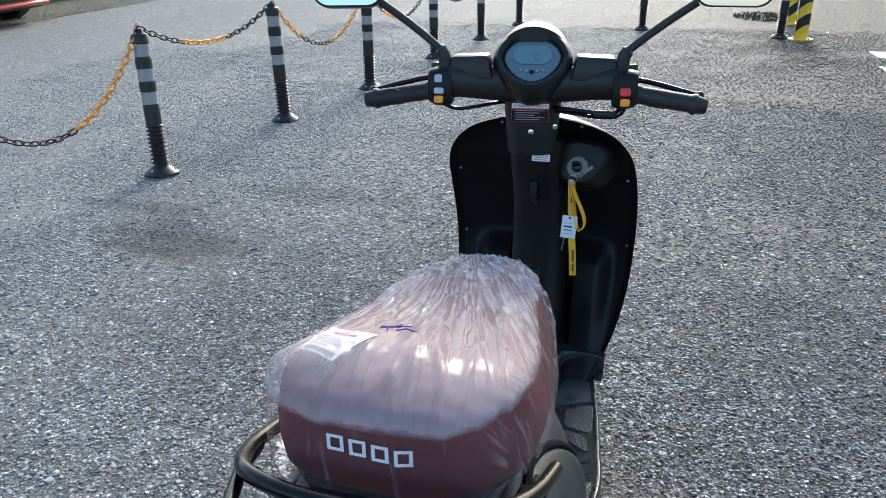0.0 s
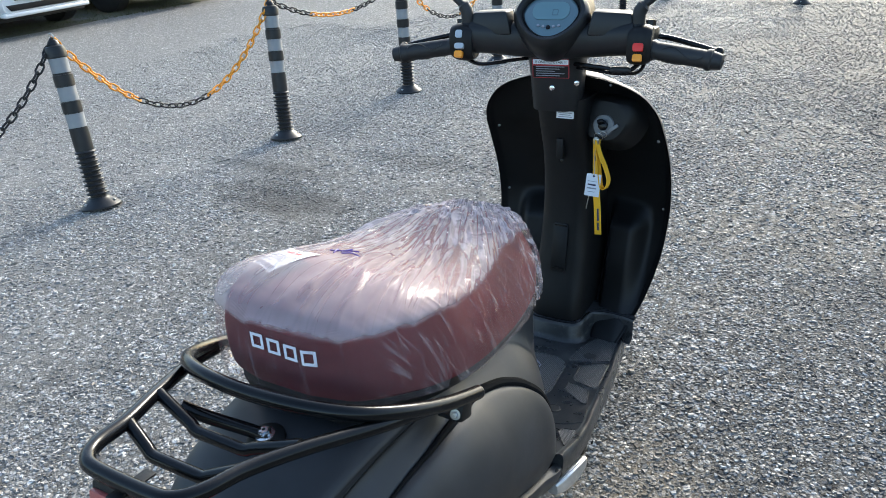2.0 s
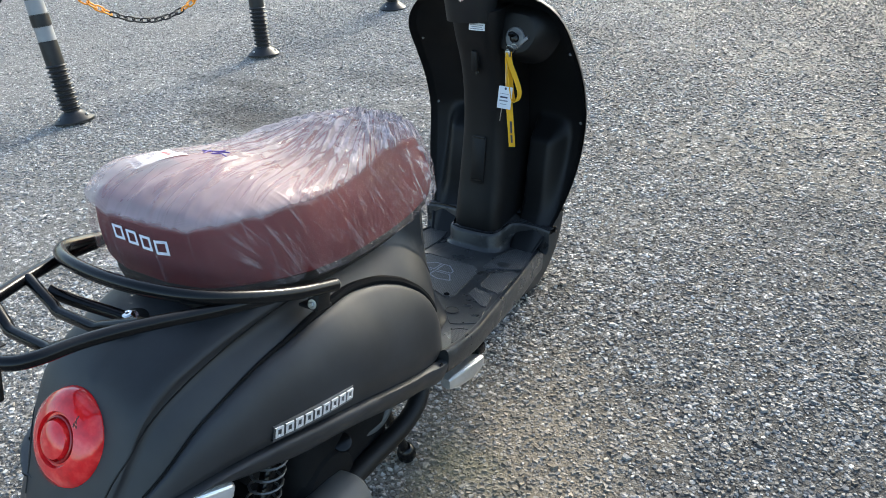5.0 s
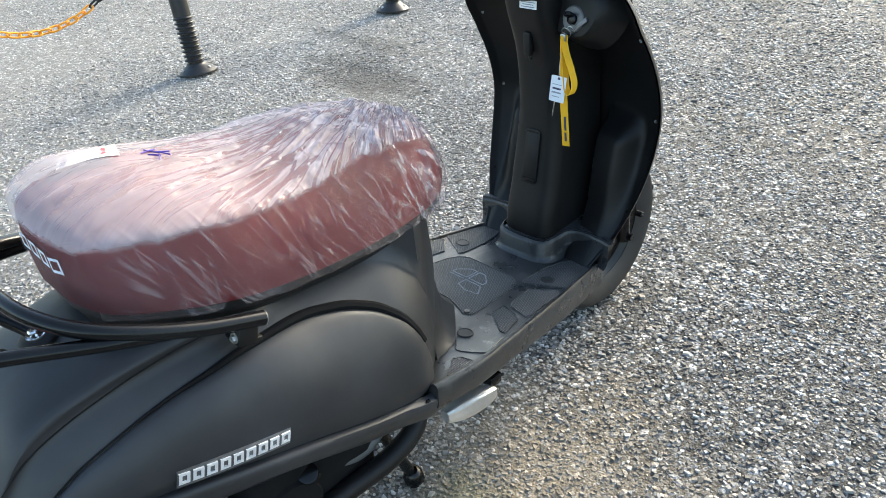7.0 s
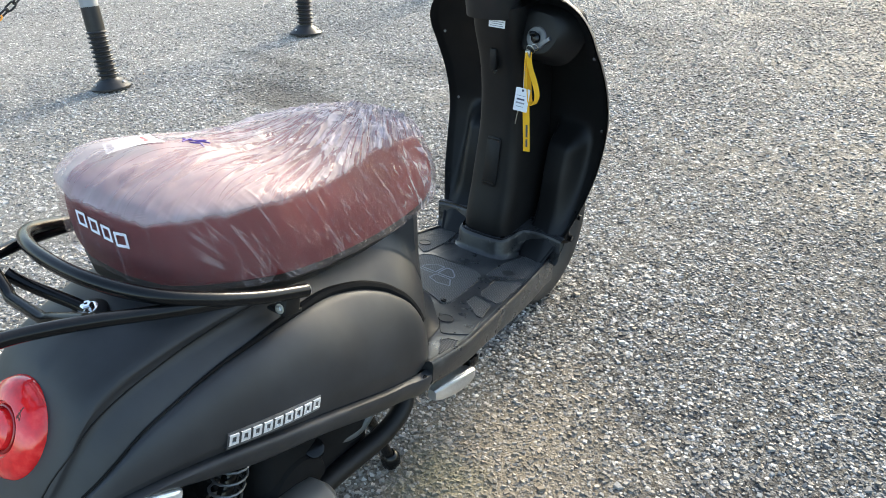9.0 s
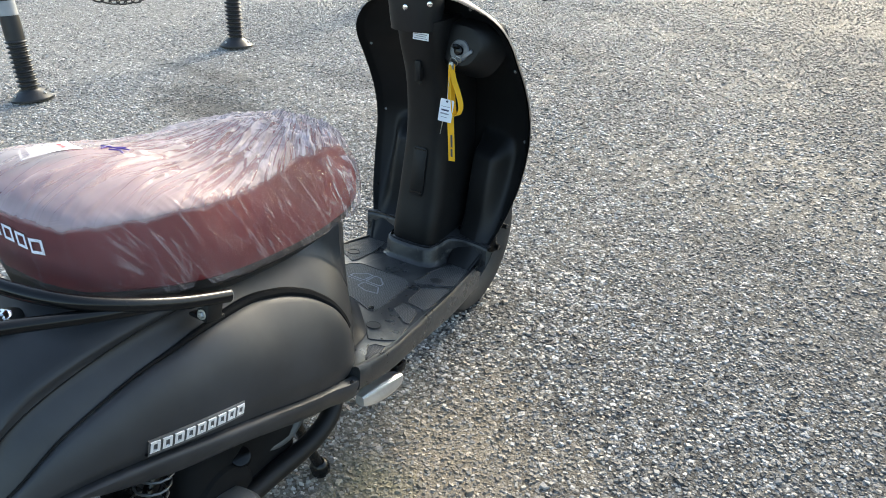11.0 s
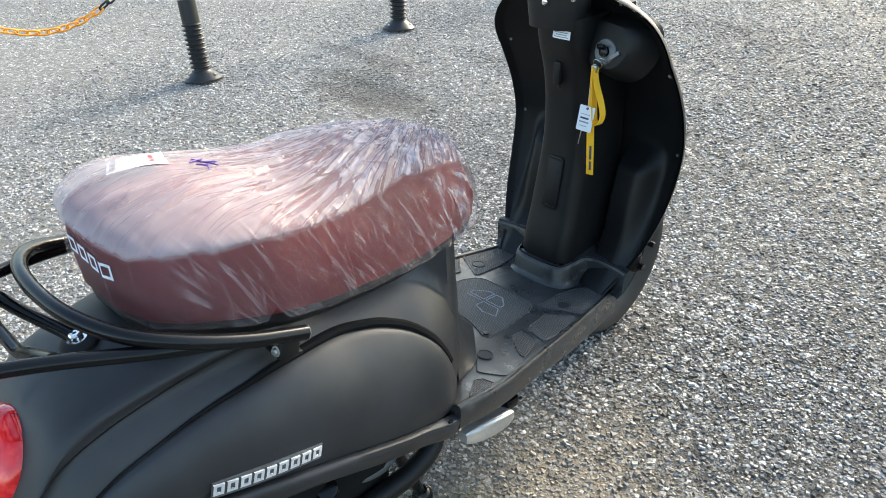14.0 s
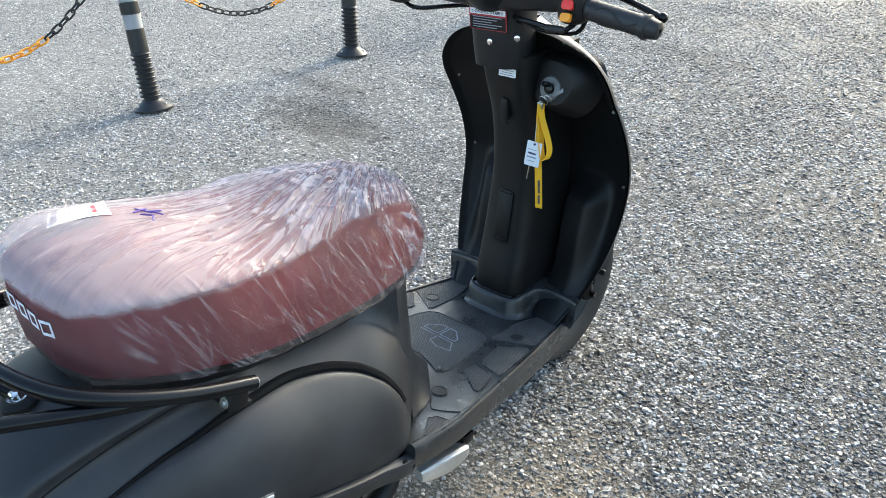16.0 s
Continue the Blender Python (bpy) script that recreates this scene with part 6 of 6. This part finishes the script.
def build_chains():
    """One plastic chain from post to post, its links coloured in runs."""
    L, R = 0.0255, 0.0130
    loop = [(0, L * 0.55, R), (0, L * 0.95, R * 0.6), (0, L * 1.02, 0), (0, L * 0.95, -R * 0.6), (0, L * 0.55, -R), (0, -L * 0.55, -R), (0, -L * 0.95, -R * 0.6), (0, -L * 1.02, 0), (0, -L * 0.95, R * 0.6), (0, -L * 0.55, R)]
    links = {}
    for key in ("orange", "chainblack"):
        bm = tube(loop, 0.0046, 5, None, True)
        me = bpy.data.meshes.new("chain_link")
        bm.to_mesh(me)
        bm.free()
        me.materials.append(M[key])
        me.polygons.foreach_set("use_smooth", [True] * len(me.polygons))
        links[key] = me
    runs = ((0.42, "B4 O20 B10"), (0.43, "O12 B10 O30"), (0.15, "B8 O9 B30"), (0.33, "O9 B9 O30"), (0.30, "B9 O9 B30"), (0.30, "O9 B9 O30"))
    for (a, b), (sag, run) in zip(zip(POSTS[:6], POSTS[1:7]), runs):
        order = "".join(r[0] * int(r[1:]) for r in run.split())
        chain = new("chain")
        tagged(chain, "sagging plastic chain in orange and black runs between bollards", "chain", "barrier chains")
        tops = [(Matrix(pose(p[0], p[1], 0, p[2], p[3], 0)) @ Vector((0, 0, 0.762))) for p in (a, b)]
        chain.location = tops[0]
        span = tops[1] - tops[0]
        pts = [span * t - Vector((0, 0, 4 * sag * t * (1 - t))) for t in (k / 400 for k in range(401))]
        along = [0.0]
        for p, q in zip(pts, pts[1:]):
            along.append(along[-1] + (q - p).length)
        n = int(along[-1] / 0.0405)
        step_len = along[-1] / n
        for i in range(n):
            k = min(399, int(np.searchsorted(along, (i + 0.5) * step_len)))
            d = (pts[min(k + 1, 400)] - pts[max(k - 1, 0)]).normalized()
            ob = new("chain_link", links["orange" if order[min(i, len(order) - 1)] == "O" else "chainblack"])
            ob.parent = chain
            q = Vector((0, 1, 0)).rotation_difference(d).to_matrix().to_4x4()
            ob.matrix_basis = Matrix.Translation(pts[k]) @ q @ pose(0, 0, 0, 0, 38 + 90 * (i % 2), 0)


build_chains()


# ---- striped posts, road marks, weeds, litter ----
def build_striped_post(x, y):
    post = new("striped_post")
    tagged(post, "steel post with yellow and black slanted stripes on a bolted plate", "post", "striped posts")
    part("post_tube", lathe([(0.062, 0.0), (0.062, 0.90), (0.05, 0.915), (0.002, 0.918)], segs=28), M["yellowpaint"], post)
    for k in range(4):
        rows = []
        for i in range(29):
            t = 2 * math.pi * i / 28
            z = 0.10 + 0.22 * k + 0.055 * math.cos(t + 0.8)
            rows.append([Vector((0.0632 * math.cos(t), 0.0632 * math.sin(t), z)), Vector((0.0632 * math.cos(t), 0.0632 * math.sin(t), z + 0.11))])
        part("black_stripe", grid(rows), M["bollard"], post)
    part("base_plate", lathe([(0.12, 0), (0.12, 0.010), (0.117, 0.012), (0.06, 0.012)], segs=28), M["yellowpaint"], post)
    for k in range(4):
        t = radians(45 + 90 * k)
        part("plate_bolt", lathe([(0.011, 0.01), (0.011, 0.022), (0.006, 0.03), (0.001, 0.03)], (0.098 * math.cos(t), 0.098 * math.sin(t), 0), segs=6), M["steel"], post)
    post.location = (x, y, 0)
    return post


p0 = build_striped_post(1.305, 8.26)
copy_thing(p0, pose(1.30, 9.45, 0, 0, 0, 40))


def flat_patch(name, points, material, label, category, z=0.006):
    bm = bmesh.new()
    bm.faces.new([bm.verts.new((x, y, z)) for x, y in points])
    ext = bmesh.ops.extrude_face_region(bm, geom=bm.faces[:])
    for v in [g for g in ext["geom"] if isinstance(g, bmesh.types.BMVert)]:
        v.co.z -= 0.010
    tagged(part(name, bm, material, smooth=False), label, category, kind="structure")


flat_patch("road_mark", [(1.83, 7.62), (2.60, 7.55), (2.58, 7.22), (1.85, 7.30)], M["roadpaint"], "worn white painted mark on the asphalt", "road mark")
flat_patch("road_mark", [(1.78, 6.85), (2.40, 6.80), (2.38, 6.30), (1.82, 6.35)], M["roadpaint"], "worn white painted mark on the asphalt", "road mark")


def weeds(name, cx, cy, rx, ry, count, seed):
    rng = np.random.default_rng(seed)
    verts, faces = [], []
    for _ in range(count):
        a, r = rng.uniform(0, 6.283), math.sqrt(rng.random())
        x, y = cx + rx * r * math.cos(a), cy + ry * r * math.sin(a)
        h, t, w = rng.uniform(0.01, 0.035), rng.uniform(0, 6.283), rng.uniform(0.004, 0.010)
        dx, dy = math.cos(t), math.sin(t)
        n = len(verts)
        lean = rng.uniform(-0.5, 0.5) * h
        verts += [(x - w * dx, y - w * dy, 0), (x + w * dx, y + w * dy, 0), (x + w * 0.6 * dx - lean * dy, y + w * 0.6 * dy + lean * dx, h * 0.6), (x - lean * 1.8 * dy, y + lean * 1.8 * dx, h)]
        faces += [(n, n + 1, n + 2), (n, n + 2, n + 3)]
    me = bpy.data.meshes.new(name)
    me.from_pydata(verts, [], faces)
    me.materials.append(M["grass"])
    tagged(new(name, me), "short dull green weeds at the edge of the asphalt", "grass", kind="stuff")


weeds("grass", 1.08, 10.0, 0.38, 0.45, 900, 5)
weeds("grass", -9.0, 7.6, 0.9, 5.0, 9000, 6)


def verge():
    """Bare earth and moss strip under the parked cars."""
    rows = []
    for i in range(41):
        y = 0.0 + 0.45 * i
        e = -8.15 + 0.12 * noise.noise(Vector((y * 0.8, 1.7, 0)))
        rows.append([Vector((x, y, z)) for x, z in ((e, 0.001), (e - 0.10, 0.010), (e - 0.8, 0.014), (-14.0, 0.016))])
    k = Mat("mossy_earth", (0.06, 0.065, 0.04), 0.9)
    k.set("Base Color", k.ramp(k.noise(1.7, 6), [(0.35, (0.075, 0.07, 0.06)), (0.55, (0.085, 0.09, 0.045)), (0.7, (0.12, 0.115, 0.10))]))
    k.bump(k.noise(40, 5), 0.8, 0.02)
    tagged(part("verge", grid(rows), k.m), "strip of mossy earth beside the asphalt", "verge", kind="structure")


verge()
for i, (x, y, w) in enumerate(((2.09, 9.48, 0.05), (1.62, 8.75, 0.03), (0.92, 0.60, 0.013))):
    bm = box((w * 1.6, w * 0.35, 0.004), (0, 0, 0.008), pose(0, 0, 0, 6, 4, 40 * i + 20), 0.001)
    ob = part("litter_scrap", bm, M["litter"])
    ob.location = (x, y, 0.0)
    tagged(ob, "pale scrap of litter lying on the asphalt", "litter")


# ---- parked cars ----
def build_car(paint, x, y, label):
    """A hatchback with its nose at the origin, facing +x."""
    car = new("car")
    tagged(car, label, "car", "parked cars")
    top = curve([-4.1, -4.0, -3.6, -3.0, -1.2, -0.9, -0.4, -0.12, 0.0], [0.75, 0.85, 0.92, 0.95, 0.95, 0.93, 0.83, 0.70, 0.58])
    wid = curve([-4.1, -4.0, -3.6, -2.0, -0.9, -0.35, -0.12, 0.0], [0.66, 0.76, 0.86, 0.88, 0.87, 0.81, 0.70, 0.56])
    low = curve([-4.1, -3.9, -3.0, -1.0, -0.3, 0.0], [0.34, 0.26, 0.22, 0.22, 0.21, 0.24])
    rows = []
    for i in range(49):
        u = i / 48
        px = -4.1 + 4.1 * (u if u < 0.7 else 0.7 + 0.3 * math.sin((u - 0.7) / 0.3 * math.pi / 2))
        w, t, lo = wid(px), top(px), low(px)
        m = (t + lo) / 2
        row = []
        for k in range(32):
            a = 2 * math.pi * k / 32
            zz = m + (t - lo) / 2 * math.copysign(abs(math.sin(a)) ** 0.55, math.sin(a))
            xx = w * math.copysign(abs(math.cos(a)) ** 0.35, math.cos(a))
            # wheel arches cut into the flank
            for wx in (-0.78, -3.30):
                dd = math.hypot(px - wx, zz - 0.31)
                if dd < 0.36 and abs(xx) > 0.5:
                    xx = math.copysign(min(abs(xx), 0.62), xx)
            row.append(Vector((px, xx, zz)))
        rows.append(row)
    part("body", grid(rows, None, True, True), paint, car)
    rows = []
    for px, h, w in ((-3.95, 0.90, 0.70), (-3.75, 1.25, 0.62), (-3.2, 1.44, 0.58), (-2.2, 1.47, 0.58), (-1.7, 1.40, 0.60), (-1.05, 0.94, 0.72)):
        rows.append([Vector((px, w + 0.10, 0.88)), Vector((px, w, h - 0.05)), Vector((px, w - 0.1, h)), Vector((px, -w + 0.1, h)), Vector((px, -w, h - 0.05)), Vector((px, -w - 0.10, 0.88))])
    part("cabin", grid(rows, None, True, True), M["carglass"], car)
    part("roof", grid([[Vector((px, s * 0.52, h)) for s in (-1, -0.5, 0, 0.5, 1)] for px, h in ((-3.5, 1.42), (-3.0, 1.475), (-2.2, 1.49), (-1.75, 1.435))]), paint, car)
    for s in (1, -1):
        part("headlight", box((0.22, 0.34, 0.13), (-0.17, s * 0.60, 0.60), pose(0, 0, 0, 0, 18, -32 * s), 0.04, None, 3), M["clearlens"], car)
        part("fog_recess", box((0.06, 0.24, 0.10), (-0.055, s * 0.60, 0.36), pose(0, 0, 0, 0, 0, -24 * s), 0.02), M["plastic"], car)
        for wx in (-0.78, -3.30):
            tyre = part("wheel", lathe([(0.21, -0.10), (0.27, -0.105), (0.305, -0.085), (0.31, 0.0), (0.305, 0.085), (0.27, 0.105), (0.21, 0.10)], (wx, s * 0.76, 0.31), (0, 1, 0), 36), M["rubber"], car)
            rim = part("rim", lathe([(0.215, 0.06), (0.20, 0.085), (0.19, 0.05), (0.05, 0.05), (0.04, 0.085), (0.002, 0.085)], (wx, s * 0.76, 0.31), (0, s, 0), 36), M["gloss"], tyre)
            for k in range(5):
                t = 2 * math.pi * k / 5 + 0.3
                part("spoke", box((0.165, 0.03, 0.045), (wx + 0.115 * math.cos(t), s * 0.835, 0.31 + 0.115 * math.sin(t)), pose(0, 0, 0, 0, -math.degrees(t), 0), 0.008), M["alloy"], rim)
    part("grille", slab([(-0.46, 0.10), (-0.40, -0.07), (0.40, -0.07), (0.46, 0.10)], 0.05, facing((-0.022, 0, 0.475), (1, 0, 0.12)), 0.012), M["plastic"], car)
    for k in range(4):
        part("grille_bar", box((0.012, 0.80 + 0.03 * k, 0.010), (0.030 - 0.003 * k, 0, 0.425 + 0.036 * k), None, 0.003), M["gloss"], car)
    part("lower_intake", slab([(-0.52, 0.030), (-0.47, -0.030), (0.47, -0.030), (0.52, 0.030)], 0.045, facing((-0.022, 0, 0.335), (1, 0, 0)), 0.01), M["plastic"], car)
    part("bumper_lip", box((0.10, 1.16, 0.05), (-0.020, 0, 0.262), None, 0.02, None, 3), paint, car)
    part("underbody", box((3.7, 1.30, 0.05), (-2.0, 0, 0.205), None, 0.01), M["plastic"], car)
    plate = part("number_plate", box((0.012, 0.52, 0.112), (0.040, 0, 0.455), None, 0.003), M["white"], car)
    part("plate_edge", box((0.013, 0.045, 0.105), (0.0415, -0.232, 0.455), None, 0.002), M["blueink"], plate)
    for k in range(6):
        part("plate_bar", box((0.004, 0.045, 0.07), (0.0465, -0.165 + 0.072 * k, 0.455), None, 0), M["ink"], plate)
    car.matrix_basis = pose(x, y, 0, 0, 0, 5)


for name, col, x, y, label in (
    ("white_car_paint", (0.72, 0.73, 0.74), -7.90, 5.24, "white hatchback parked nose-first at the verge"),
    ("red_car_paint", (0.50, 0.025, 0.012), -7.95, 7.50, "red hatchback parked nose-first at the verge"),
    ("dark_car_paint", (0.022, 0.028, 0.028), -9.7, 11.0, "dark grey hatchback parked at the verge"),
):
    build_car(speckled(name, col, 0.25, 300, 0.03, 0.0002, 0.05, Coat_Weight=0.8), x, y, label)
